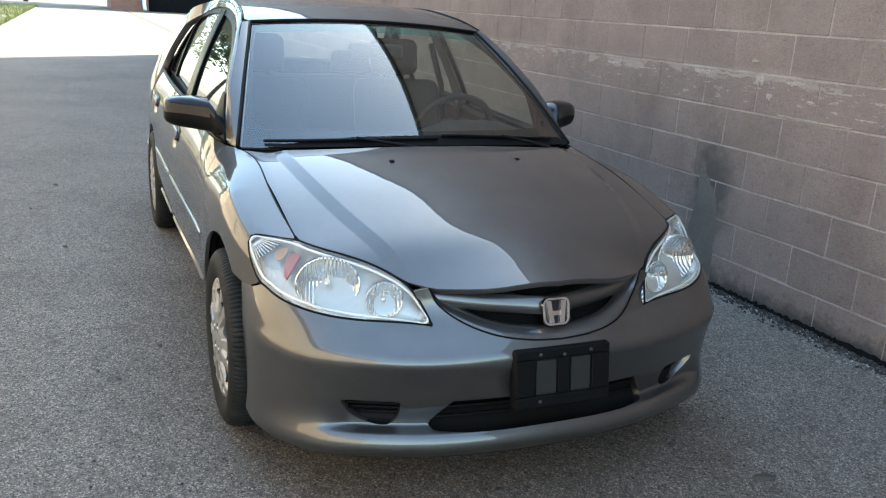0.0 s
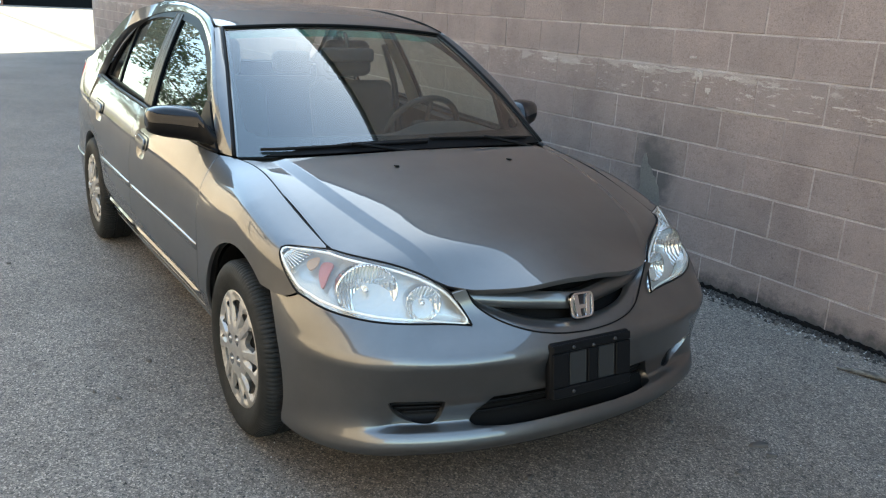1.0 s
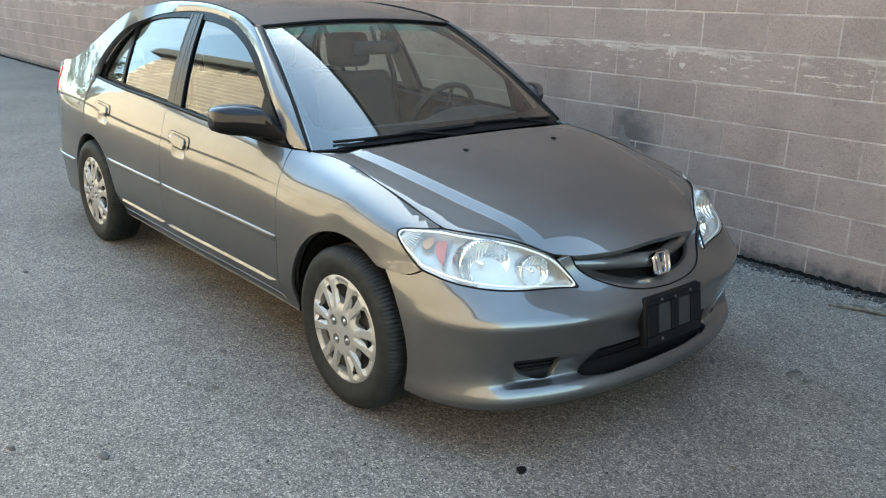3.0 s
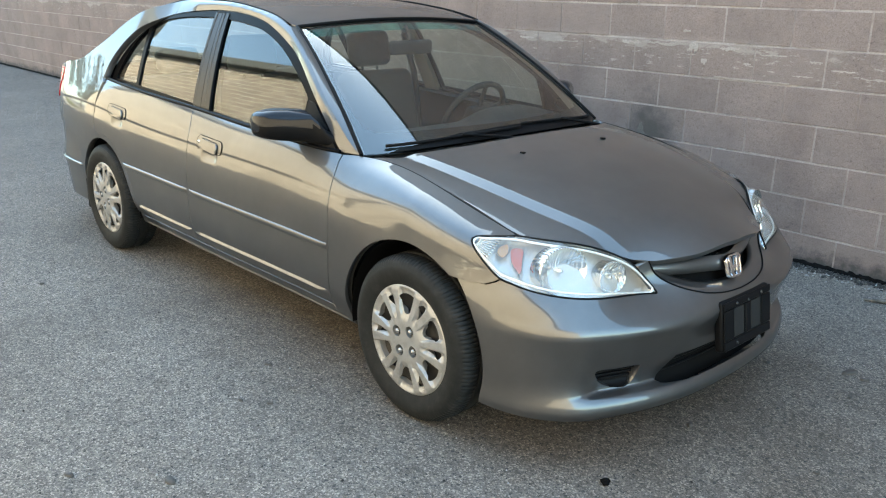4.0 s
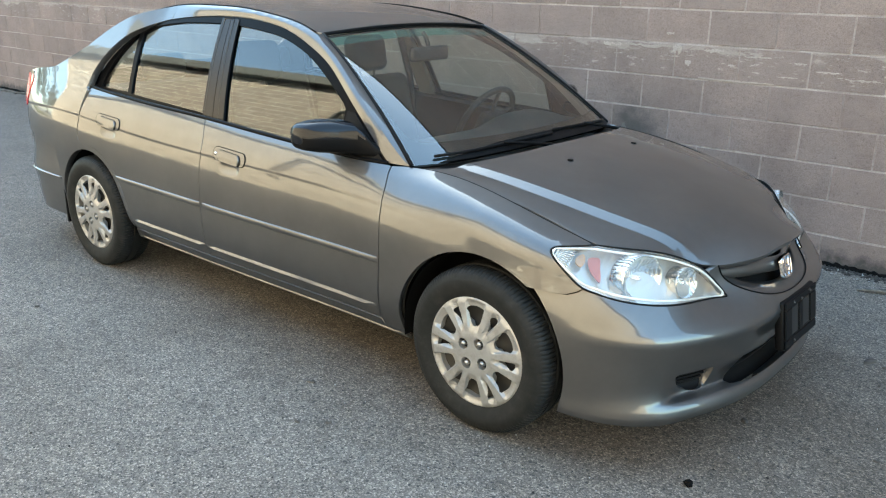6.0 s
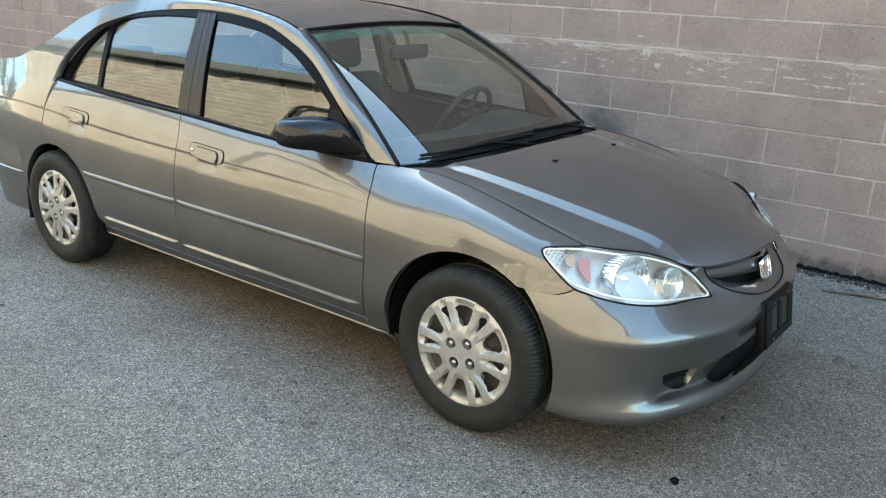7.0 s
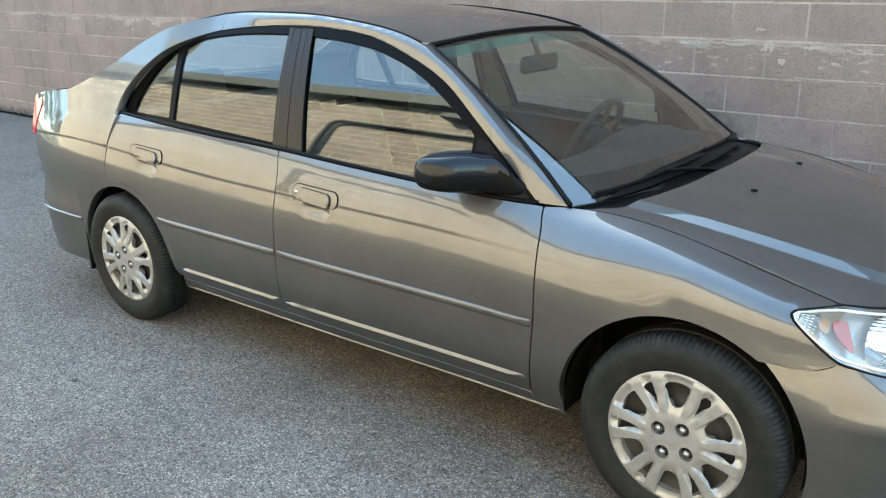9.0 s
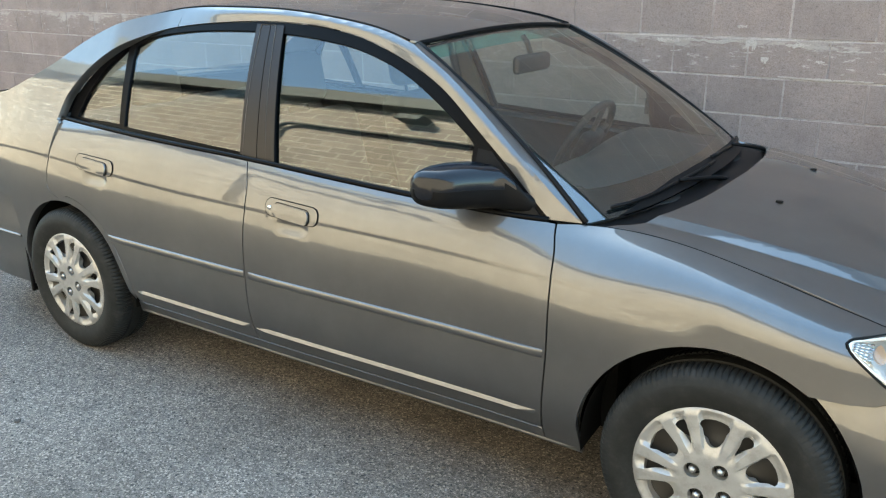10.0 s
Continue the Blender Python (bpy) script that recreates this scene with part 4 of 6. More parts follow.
post = curve([(0.245, 1.305), (0.395, 1.228), (0.554, 1.127), (0.696, 1.022), (0.820, 0.922), (0.885, 0.872)], 5)
for sg in (-1, 1):
    vs, fs = [], []
    for i, (x, z) in enumerate(post):
        k = i / (len(post) - 1)
        p = Vector((x, up(x, z), z))
        q = Vector(windscreen(0.975, max(0.0, min(1.0, (z - 0.872) / 0.434))))
        for m in range(6):
            e = p.lerp(q, m / 5) + Vector((0.45, 0.25, 0.45)) * (0.006 * math.sin(math.pi * m / 5) - 0.002)
            vs.append((e.x, sg * e.y, e.z))
    for i in range(len(post) - 1):
        for m in range(5):
            q = (i * 6 + m, i * 6 + m + 1, (i + 1) * 6 + m + 1, (i + 1) * 6 + m)
            fs.append(q if sg > 0 else q[::-1])
    part("screen_pillar", mesh_of("screen_pillar", vs, fs), PAINT, car)


# rear window, boot and tail
def backlight(a, b):
    x0, x1 = -1.13, -1.62
    return (x0 + (x1 - x0) * b, a * (0.50 + 0.10 * b), 1.378 - 0.05 * a * a + (1.035 - 1.378 + 0.03 * a * a) * b + 0.05 * b * (1 - b))


part("rear_window", sheet("rear_window", backlight, [(-1, 0), (1, 0), (1, 1), (-1, 1)], 0.1, fold=0, out=(-1, 0, 0.6)), GLASS, car, "tinted rear window").visible_shadow = False
boot_z = spl([-2.2, -2.1, -1.9, -1.6], [0.985, 1.0, 1.022, 1.042])
ol = [(-1.61, -0.66), (-2.05, -0.655), (-2.20, -0.60), (-2.26, -0.3), (-2.27, 0), (-2.26, 0.3), (-2.20, 0.60), (-2.05, 0.655), (-1.61, 0.66)]
part("boot_lid", sheet("boot_lid", lambda x, y: (x, y, boot_z(x) - 0.05 * y * y), ol, 0.06, out=(0, 0, 1)), PAINT, car)


def tail(s, z):
    """Rear end, wrapped round both corners; s across."""
    a = max(-1.2, min(1.2, s / 0.72))
    bulge = 0.05 * math.exp(-((z - 0.45) / 0.13) ** 2)
    w = 0.70 + 0.05 * math.exp(-((z - 0.5) / 0.3) ** 2)
    th = a * math.pi / 2 / 1.2
    sx, cx = math.sin(th), math.cos(th)
    return (-2.07 - (0.17 + bulge) * math.copysign(abs(cx) ** 0.45, cx), w * math.copysign(abs(sx) ** 0.7, sx), z)


part("tail_panel", sheet("tail_panel", tail, [(-0.86, 0.6), (0.86, 0.6), (0.86, 0.985), (-0.86, 0.985)], 0.05, out=(-1, 0, 0)), PAINT, car)


def rear_bumper(s, z):
    a = s / 1.25
    th = a * math.pi / 2
    n = 0.46
    b = 0.03 * math.exp(-((z - 0.44) / 0.07) ** 2) - 0.03 * max(0, (0.3 - z) / 0.1)
    sx, cx = math.sin(th), max(0.0, math.cos(th))
    return (-1.66 - (0.625 + b) * cx ** n, (0.793 + 0.3 * b) * math.copysign(abs(sx) ** n, sx), z)


part("rear_bumper", sheet("rear_bumper", rear_bumper, [(-1.25, 0.205), (1.25, 0.205), (1.25, 0.66), (-1.25, 0.66)], 0.04, out=(-1, 0, 0)), PAINT, car)

# ---------------------------------------------------------------- block walls
BL, BH, Z0 = 0.4065, 0.2035, 0.163


def block_mesh(name, w, h, seed):
    """One block face, slightly out of true, with chipped edges."""
    r = random.Random(seed)
    e, d = 0.0022, 0.03
    j = [r.uniform(-0.0012, 0.0012) for _ in range(8)]
    out = [(0 + j[0], 0, 0 + j[1]), (w + j[2], 0, 0 + j[3]), (w + j[4], 0, h + j[5]), (0 + j[6], 0, h + j[7])]
    ins = [(e, 0, e), (w - e, 0, e), (w - e, 0, h - e), (e, 0, h - e)]
    t = r.uniform(-0.0012, 0.0012)
    verts = [(x, d, z) for x, _, z in out] + [(x, 0.0022, z) for x, _, z in out] + [(x + a[0] - a[0], t * (x / w - 0.5), z) for (x, _, z), a in zip(ins, out)]
    faces = []
    for i in range(4):
        k = (i + 1) % 4
        faces += [(i, k, 4 + k, 4 + i), (4 + i, 4 + k, 8 + k, 8 + i)]
    faces.append((8, 9, 10, 11))
    return verts, faces


block_forms = []
for k in range(6):
    v, f = block_mesh("block", BL - 0.009, BH - 0.009, k)
    block_forms.append(mesh_of("block", v, f, smooth=False))
    block_forms[-1].materials.append(BLOCK)

rest_v, rest_f = [], []
rr = random.Random(4)
for row in range(-1, 28):
    zb = Z0 + BH * row
    off = 1.2125 if row % 2 == 1 else 1.2125 - BL / 2
    for col in range(-48, 20):
        xb = off + BL * col
        if xb < -18.05 or xb > 8.5 or zb + BH > WALL_H:
            continue
        near = -5.4 < xb < 2.7 and 0 <= row <= 8
        dy = WALL_Y + rr.uniform(-0.0015, 0.0015)
        if near:
            ob = new("block", block_forms[rr.randrange(6)])
            ob.location = (xb + 0.0045, dy, zb + 0.0045)
            ob.parent = wall_core
        else:
            v, f = block_mesh("b", BL - 0.009, BH - 0.009, rr.randrange(60))
            b = len(rest_v)
            rest_v += [(x + xb + 0.0045, y + dy, max(z + zb + 0.0045, -0.01)) for x, y, z in v]
            rest_f += [tuple(b + i for i in q) for q in f]
far_blocks = part("block_courses", mesh_of("block_courses", rest_v, rest_f, smooth=False), BLOCK, wall_core)
tagged(far_blocks, kind="stuff")

# the wall's coping and the building across the alley
bm = bmesh.new()
box(bm, -18.15, 9.05, WALL_Y - 0.06, WALL_Y + 0.25, WALL_H, WALL_H + 0.12, 0.01)
part("coping", from_bm("coping", bm), mat("dark_metal_coping", (0.03, 0.028, 0.026), 0.5), wall_core, "dark metal coping")

rest_v, rest_f = [], []
TL, TH = 0.405, 0.198
for row in range(0, 27):
    for col in range(0, 78):
        xb = -17.5 + TL * (col + 0.5 * (row % 2))
        if xb + TL > 14:
            continue
        p, q = block_mesh("b", TL - 0.026, TH - 0.026, rr.randrange(60))
        b = len(rest_v)
        rest_v += [(TL - x + xb, -6.2 - y, z + 0.03 + TH * row) for x, y, z in p]
        rest_f += [tuple(b + i for i in w) for w in q]
tagged(part("block_courses", mesh_of("block_courses", rest_v, rest_f, smooth=False), TAN, wall_south), kind="stuff")
bm = bmesh.new()
box(bm, -17.9, 14.3, -13.2, -5.93, 5.25, 5.68, 0.015)
EAVE = mat("dark_eave_metal", (0.006, 0.0055, 0.005), 0.6)
part("eave", from_bm("eave", bm), EAVE, wall_south, "dark overhanging eave")
part("conduit", tube("conduit", [(-5.9, -6.12, 1.0), (-6.0, -6.12, 2.7), (-6.2, -6.12, 4.02)] + curve([(-6.2, -6.12, 4.08), (-6.14, -6.12, 4.2), (-6.0, -6.12, 4.24)], 4) + [(-4.4, -6.12, 4.22), (-3.2, -6.12, 4.20)], 0.048, 8), EAVE, wall_south, "dark pipe run")
bm = bmesh.new()
box(bm, -4.5, -4.12, -6.2, -5.9, 4.78, 4.98, 0.02)
part("flood_light", from_bm("flood_light", bm), EAVE, wall_south, "dark wall flood light")

# end wall behind the camera's line, far across the yard
BRICK = block_mat("red_brick", (0.23, 0.11, 0.075), (0.03, 0.01, 0.0), False)
shed = thing("garage", "low red brick garage with a dark open door beyond the alley", "garage", (-62, 12, 0))
bm = bmesh.new()
box(bm, -9, 0, -10.8, -8.3, 0, 4.2)
box(bm, -9, 0, 4.0, 14.0, 0, 4.2)
box(bm, -9, 0, -8.3, 4.0, 2.6, 4.2)
part("wall", from_bm("garage_wall", bm), BRICK, shed)
# solid black block in place of the garage's shaded inside
bm = bmesh.new()
box(bm, -8.8, -0.6, -8.2, 3.9, 0.02, 2.6)
part("door_opening", from_bm("door_opening", bm), DARK, shed, "black block for the shaded doorway")
bm = bmesh.new()
box(bm, -9.4, 0.4, -11.1, 14.3, 4.2, 4.45)
part("roof", from_bm("garage_roof", bm), EAVE, shed)
WHITE = mat("white_paint", (0.8, 0.8, 0.78), 0.5)
part("downspout", tube("downspout", [(0.3, -8.6, 4.1), (0.12, -8.6, 3.9), (0.12, -8.6, 0.5), (0.6, -8.6, 0.15)], 0.13, 8), WHITE, shed, "white rain downspout")

# grass verge beside the sunlit yard
GRASS = mat("dry_grass", (0.13, 0.15, 0.045), 0.85)
rg = random.Random(9)
gv, gf = [], []
for _ in range(7800):
    x, y = rg.uniform(-62, -17.2), -3.55 + (-rg.random() ** 1.5) * 3.0
    a, h, w = rg.uniform(0, 6.28), rg.uniform(0.06, 0.2), rg.uniform(0.008, 0.02)
    dx, dy = math.cos(a), math.sin(a)
    b = len(gv)
    gv += [(x - dy * w, y + dx * w, 0), (x + dy * w, y - dx * w, 0), (x + dx * h * 0.5, y + dy * h * 0.5, h)]
    gf.append((b, b + 1, b + 2))
tagged(part("grass", mesh_of("grass", gv, gf, smooth=False), GRASS), "dry yellow-green grass verge", "grass", kind="stuff")

# cement patch on the wall
ol = curve([(0.235, 0.0), (0.225, 0.2), (0.25, 0.37), (0.272, 0.47), (0.262, 0.55), (0.268, 0.61), (0.290, 0.655), (0.305, 0.640), (0.318, 0.600), (0.352, 0.575), (0.372, 0.535), (0.392, 0.525), (0.40, 0.50), (0.425, 0.47), (0.445, 0.38), (0.45, 0.2), (0.47, 0.0)], 3)
ol = [(x + 0.006 * noise.noise(Vector((x * 60, z * 60, 1))), z + 0.006 * noise.noise(Vector((x * 60, z * 60, 8)))) for x, z in ol]
patch = part("cement_patch", sheet("cement_patch", lambda x, z: (x, WALL_Y - 0.003 - 0.002 * math.sin(9 * x + 7 * z), z), ol, 0.03, fold=0.003, out=(0, -1, 0)), CEMENT, wall_core)

# torn paint and mortar smears on the worn course
BARE = block_mat("bare_block", (0.315, 0.278, 0.248), (0.04, 0.035, 0.03), False)


def smear(x, z, w, h, seed, ragged=0.35):
    r = random.Random(seed)
    n = max(12, int(40 * w))
    up_side = [(x - w / 2 + w * i / n, z + h / 2 * r.uniform(1 - ragged, 1.0)) for i in range(n + 1)]
    down = [(x + w / 2 - w * i / n, z - h / 2 * r.uniform(-0.3 * ragged, 1.0) * (1 - abs(2 * i / n - 1) ** 3)) for i in range(n + 1)]
    return part("smear", sheet("smear", lambda u, v: (u, WALL_Y - 0.0022 - 0.0012 * noise.noise(Vector((u * 40, v * 60, seed))), v), up_side + down, 0.02, fold=0.004, out=(0, -1, 0)), BARE, wall_core, "pale torn paint and mortar")


for k, (x, z, w, h, g) in enumerate(((-0.72, 1.132, 0.13, 0.022, 0.4), (-0.42, 1.128, 0.32, 0.020, 0.9), (0.17, 1.150, 0.14, 0.034, 0.7), (0.40, 1.158, 0.34, 0.030, 0.9), (0.615, 1.135, 0.055, 0.085, 0.5), (0.693, 1.066, 0.038, 0.040, 0.2),
                                     (0.85, 1.150, 0.12, 0.030, 0.9), (0.97, 1.071, 0.045, 0.020, 0.6), (1.00, 0.984, 0.46, 0.015, 0.5), (1.12, 1.130, 0.16, 0.016, 0.9), (1.365, 1.109, 0.07, 0.018, 0.6), (0.56, 1.236, 0.05, 0.022, 0.4),
                                     (-0.40, 0.968, 0.22, 0.013, 0.8), (1.52, 1.075, 0.14, 0.014, 0.9), (1.70, 1.045, 0.18, 0.016, 0.9), (1.30, 1.030, 0.12, 0.012, 0.9))):
    smear(x, z, w, h, 60 + k, g)

# tar edge and loose chippings at the foot of the wall
TAR = mat("tar_edge", (0.004, 0.0038, 0.0036), 0.9, Specular_IOR_Level=0.08)
verts, faces = [], []
n = 1100
rt = random.Random(12)
for i in range(n):
    x = -17.5 + i * 0.019
    c = 2.000 + 0.012 * noise.noise(Vector((x * 2.6, 0, 0))) + 0.008 * noise.noise(Vector((x * 13, 3, 0)))
    w = 0.012 + 0.020 * abs(noise.noise(Vector((x * 6.2, 5, 0)))) + rt.uniform(0, 0.008)
    for o, z in ((-w, 0.001), (-w * 0.6, rt.uniform(0.008, 0.022)), (-w * 0.1, rt.uniform(0.010, 0.030)), (w * 0.4, rt.uniform(0.004, 0.020)), (w, 0.002)):
        verts.append((x + rt.uniform(-0.006, 0.006), c + o + rt.uniform(-0.003, 0.003), z))
for i in range(n - 1):
    for k in range(4):
        faces.append((i * 5 + k, i * 5 + k + 1, i * 5 + k + 6, i * 5 + k + 5))
tagged(part("tar_seam", mesh_of("tar_seam", verts, [q[::-1] for q in faces], smooth=False), TAR), "cracked black tar seam along the wall's foot", "seam", kind="structure")


def chips(name, count, place, size, material, label, seed):
    r = random.Random(seed)
    vs, fs = [], []
    for _ in range(count):
        x, y = place(r)
        s = size(r)
        a = r.uniform(0, 6.28)
        b = len(vs)
        ring = [(math.cos(a + k * 1.2566) * s * r.uniform(0.7, 1.2), math.sin(a + k * 1.2566) * s * r.uniform(0.6, 1.0)) for k in range(5)]
        vs += [(x + u, y + v, 0.0) for u, v in ring] + [(x + u * 0.5, y + v * 0.5, s * r.uniform(0.5, 0.9)) for u, v in ring]
        for k in range(5):
            m = (k + 1) % 5
            fs.append((b + k, b + m, b + 5 + m, b + 5 + k))
        fs.append(tuple(b + 5 + k for k in range(5)))
    return tagged(part(name, mesh_of(name, vs, fs, smooth=False), material), label, "gravel", kind="stuff")


CHIP = block_mat("chippings", (0.24, 0.235, 0.225), (0.12, 0.12, 0.11), False)
DIRT = block_mat("dark_grit", (0.018, 0.016, 0.015), (0.05, 0.045, 0.04), False)
chips("grit", 7500, lambda r: (r.uniform(-6, 3.2), 2.005 + r.gauss(0, 0.012) - abs(r.gauss(0, 0.055))), lambda r: r.uniform(0.003, 0.013), DIRT, "dark crumbled grit along the wall's foot", 21)
chips("gravel", 1500, lambda r: (r.uniform(-6, 3.2), 1.985 - abs(r.gauss(0, 0.09))), lambda r: r.uniform(0.002, 0.008), CHIP, "pale loose gravel along the wall's foot", 22)
chips("gravel", 900, lambda r: (r.uniform(-3, 4), r.uniform(-4, 1.9)), lambda r: r.uniform(0.0015, 0.0045), CHIP, "scattered pale gravel on the asphalt", 23)
chips("grit", 650, lambda r: (r.uniform(-3, 4), r.uniform(-4, 1.9)), lambda r: r.uniform(0.002, 0.0065), DIRT, "scattered dark grit on the asphalt", 24)

# a stick, dead leaves and a black crumb
WOODY = mat("weathered_wood", (0.085, 0.08, 0.072), 0.85)
fibre = node(WOODY, "ShaderNodeMapping")
fibre.inputs["Scale"].default_value = (8.0, 60.0, 60.0)
link(WOODY, where(WOODY), fibre.inputs["Vector"])
link(WOODY, ramp(WOODY, noise_tex(WOODY, 1.0, 5.0, 0.7, fibre.outputs[0]), [(0.35, (0.03, 0.028, 0.025)), (0.5, (0.085, 0.08, 0.072)), (0.66, (0.19, 0.18, 0.16))]), bsdf(WOODY).inputs["Base Color"])
stick = tagged(part("stick", tube("stick", curve([(1.94, 1.66, 0.012), (2.08, 1.712, 0.02), (2.25, 1.765, 0.016), (2.52, 1.84, 0.02)], 4), [0.006, 0.008, 0.011, 0.012, 0.014, 0.015, 0.015, 0.016, 0.017, 0.018, 0.018, 0.018, 0.016], 7), WOODY), "weathered grey stick lying on asphalt by the wall", "stick")
LEAF = mat("dead_leaf", (0.06, 0.052, 0.045), 0.8)


def leaf(at, size, turn, seed):
    r = random.Random(seed)
    n = 10
    rim = [(math.cos(2 * math.pi * i / n) * size * r.uniform(0.75, 1.15), math.sin(2 * math.pi * i / n) * size * 0.45 * r.uniform(0.7, 1.2)) for i in range(n)]
    verts = [(u, v, 0.003 + r.uniform(0, 0.008)) for u, v in rim] + [(0, 0, 0.006)] + [(u, v, 0.0) for u, v in rim]
    faces = [(i, (i + 1) % n, n) for i in range(n)] + [(n + 1 + i, n + 1 + (i + 1) % n, (i + 1) % n, i) for i in range(n)]
    ob = part("leaf", mesh_of("leaf", verts, faces), LEAF)
    ob.matrix_basis = pose(*at, 0, 0, turn)
    return tagged(ob, "flattened dark dead leaf on the asphalt", "leaf", "dead leaves")


for k, (x, y, s, a) in enumerate(((2.236, 0.77, 0.06, 70), (1.966, 0.607, 0.022, 20), (2.034, -0.097, 0.035, 120), (0.912, -1.857, 0.03, 30), (1.149, -1.636, 0.045, 10), (0.622, -0.965, 0.03, 20),
                                  (0.712, -0.608, 0.016, 60), (2.475, -0.064, 0.022, 0), (-2.631, -1.411, 0.05, 30), (2.33, 0.55, 0.02, 80), (0.914, -1.134, 0.02, 40), (0.475, -0.742, 0.018, 15), (0.821, -1.203, 0.022, 5), (-0.945, -1.332, 0.02, 75),
                                  (-1.90, -1.544, 0.03, 12), (2.305, 0.75, 0.03, 50), (-9.9, 1.86, 0.09, 10), (-9.29, 1.895, 0.05, 60), (-8.89, 1.90, 0.06, 100), (-8.44, 1.93, 0.11, 35), (-8.60, 1.88, 0.08, 140), (-7.84, 1.686, 0.04, 20))):
    leaf((x, y, 0.0), s * 0.62, a, k)
twig = tagged(part("twig", tube("twig", curve([(-9.0, 1.84, 0.010), (-8.75, 1.875, 0.018), (-8.55, 1.90, 0.014), (-8.38, 1.955, 0.03)], 4), [0.006 + 0.0006 * k for k in range(13)], 6), WOODY), "thin dry twig among litter by the wall", "twig")
bm = bmesh.new()
bmesh.ops.create_icosphere(bm, subdivisions=2, radius=0.02)
for v in bm.verts:
    v.co *= 0.7 + 0.5 * noise.noise(v.co * 60)
    v.co.z *= 0.7
crumb = tagged(part("tar_crumb", from_bm("tar_crumb", bm), TAR), "small black tar crumb on the asphalt", "crumb")
crumb.location = (2.058, -0.625, 0.008)


# ---------------------------------------------------------------- yard beyond the far building, seen in the paint and glass
BARK = mat("bark", (0.09, 0.07, 0.055), 0.9)
LEAVES = mat("tree_leaves", (0.06, 0.085, 0.03), 0.6)


def tree(at, height, seed):
    r = random.Random(seed)
    t = thing("tree", "leafy shade tree beside the sunlit yard", "tree", at, "yard trees")
    limbs = [([(0, 0, 0), (0.1, 0.05, height * 0.25), (0.0, 0.1, height * 0.5), (0.15, 0.0, height * 0.8)], 0.22)]
    tips = []
    for k in range(11):
        a, z0 = r.uniform(0, 6.28), height * r.uniform(0.25, 0.6)
        ln = height * r.uniform(0.22, 0.42)
        e = (math.cos(a) * ln, math.sin(a) * ln, z0 + ln * r.uniform(0.4, 1.0))
        limbs.append(([(0.05, 0.05, z0), (e[0] * 0.5, e[1] * 0.5, z0 + (e[2] - z0) * 0.6), e], 0.08))
        tips += [e, (e[0] * 0.6, e[1] * 0.6, z0 + (e[2] - z0) * 0.7)]
    tips += [(0.15, 0, height * 0.85), (0.1, 0, height * 0.7)]
    vs, fs = [], []
    for pts, rad in limbs:
        c = curve(pts, 4)
        me = tube("limb", c, [rad * (1 - 0.75 * i / (len(c) - 1)) for i in range(len(c))], 6)
        b = len(vs)
        vs += [tuple(v.co) for v in me.vertices]
        fs += [tuple(b + i for i in p.vertices) for p in me.polygons]
        bpy.data.meshes.remove(me)
    part("trunk", mesh_of("trunk", vs, fs), BARK, t, "grey-brown trunk and limbs")
    vs, fs = [], []
    for e in tips:
        rad = height * r.uniform(0.09, 0.17)
        for _ in range(230):
            d = Vector((r.gauss(0, 1), r.gauss(0, 1), r.gauss(0, 0.8))).normalized() * rad * r.random() ** 0.4
            p = Vector(e) + d
            u = Vector((r.gauss(0, 1), r.gauss(0, 1), r.gauss(0, 1))).normalized() * r.uniform(0.008, 0.018) * height
            w = u.orthogonal().normalized() * u.length * 0.6
            b = len(vs)
            vs += [tuple(p - u), tuple(p + w), tuple(p + u), tuple(p - w)]
            fs.append((b, b + 1, b + 2, b + 3))
    tagged(part("crown", mesh_of("crown", vs, fs, smooth=False), LEAVES, t, "uneven green crown"), kind="stuff")
    return t


for k, (x, y, h) in enumerate(((-23.0, -10.0, 6.0), (-26.0, -14.0, 8.5), (-34.0, -10.5, 8.0), (-44.0, -17.0, 10.0),
                                (-75.0, -14.0, 19.0), (-78.0, -5.0, 22.0), (-75.0, 4.0, 20.0), (-79.0, 13.0, 22.0), (-76.0, 23.0, 19.0))):
    tree((x, y, 0), h, 40 + k)
house = thing("house", "pale clapboard house with a dark pitched roof", "house", (-33, -20, 0))
bm = bmesh.new()
box(bm, -5, 5, -4, 4, 0, 4.2)
part("wall", from_bm("house_wall", bm), mat("pale_siding", (0.55, 0.54, 0.50), 0.7), house)
part("roof", mesh_of("house_roof", [(-5.4, -4.4, 4.2), (5.4, -4.4, 4.2), (5.4, 4.4, 4.2), (-5.4, 4.4, 4.2), (-5.4, 0, 6.6), (5.4, 0, 6.6)], [(0, 1, 5, 4), (2, 3, 4, 5), (0, 4, 3), (1, 2, 5), (3, 2, 1, 0)], smooth=False), EAVE, house, "dark pitched roof")
for x in (-3, 0, 3):
    bm = bmesh.new()
    box(bm, x - 0.5, x + 0.5, 3.98, 4.06, 1.3, 2.8, 0.01)
    part("window", from_bm("house_window", bm), GLOSSB, house, "dark window")

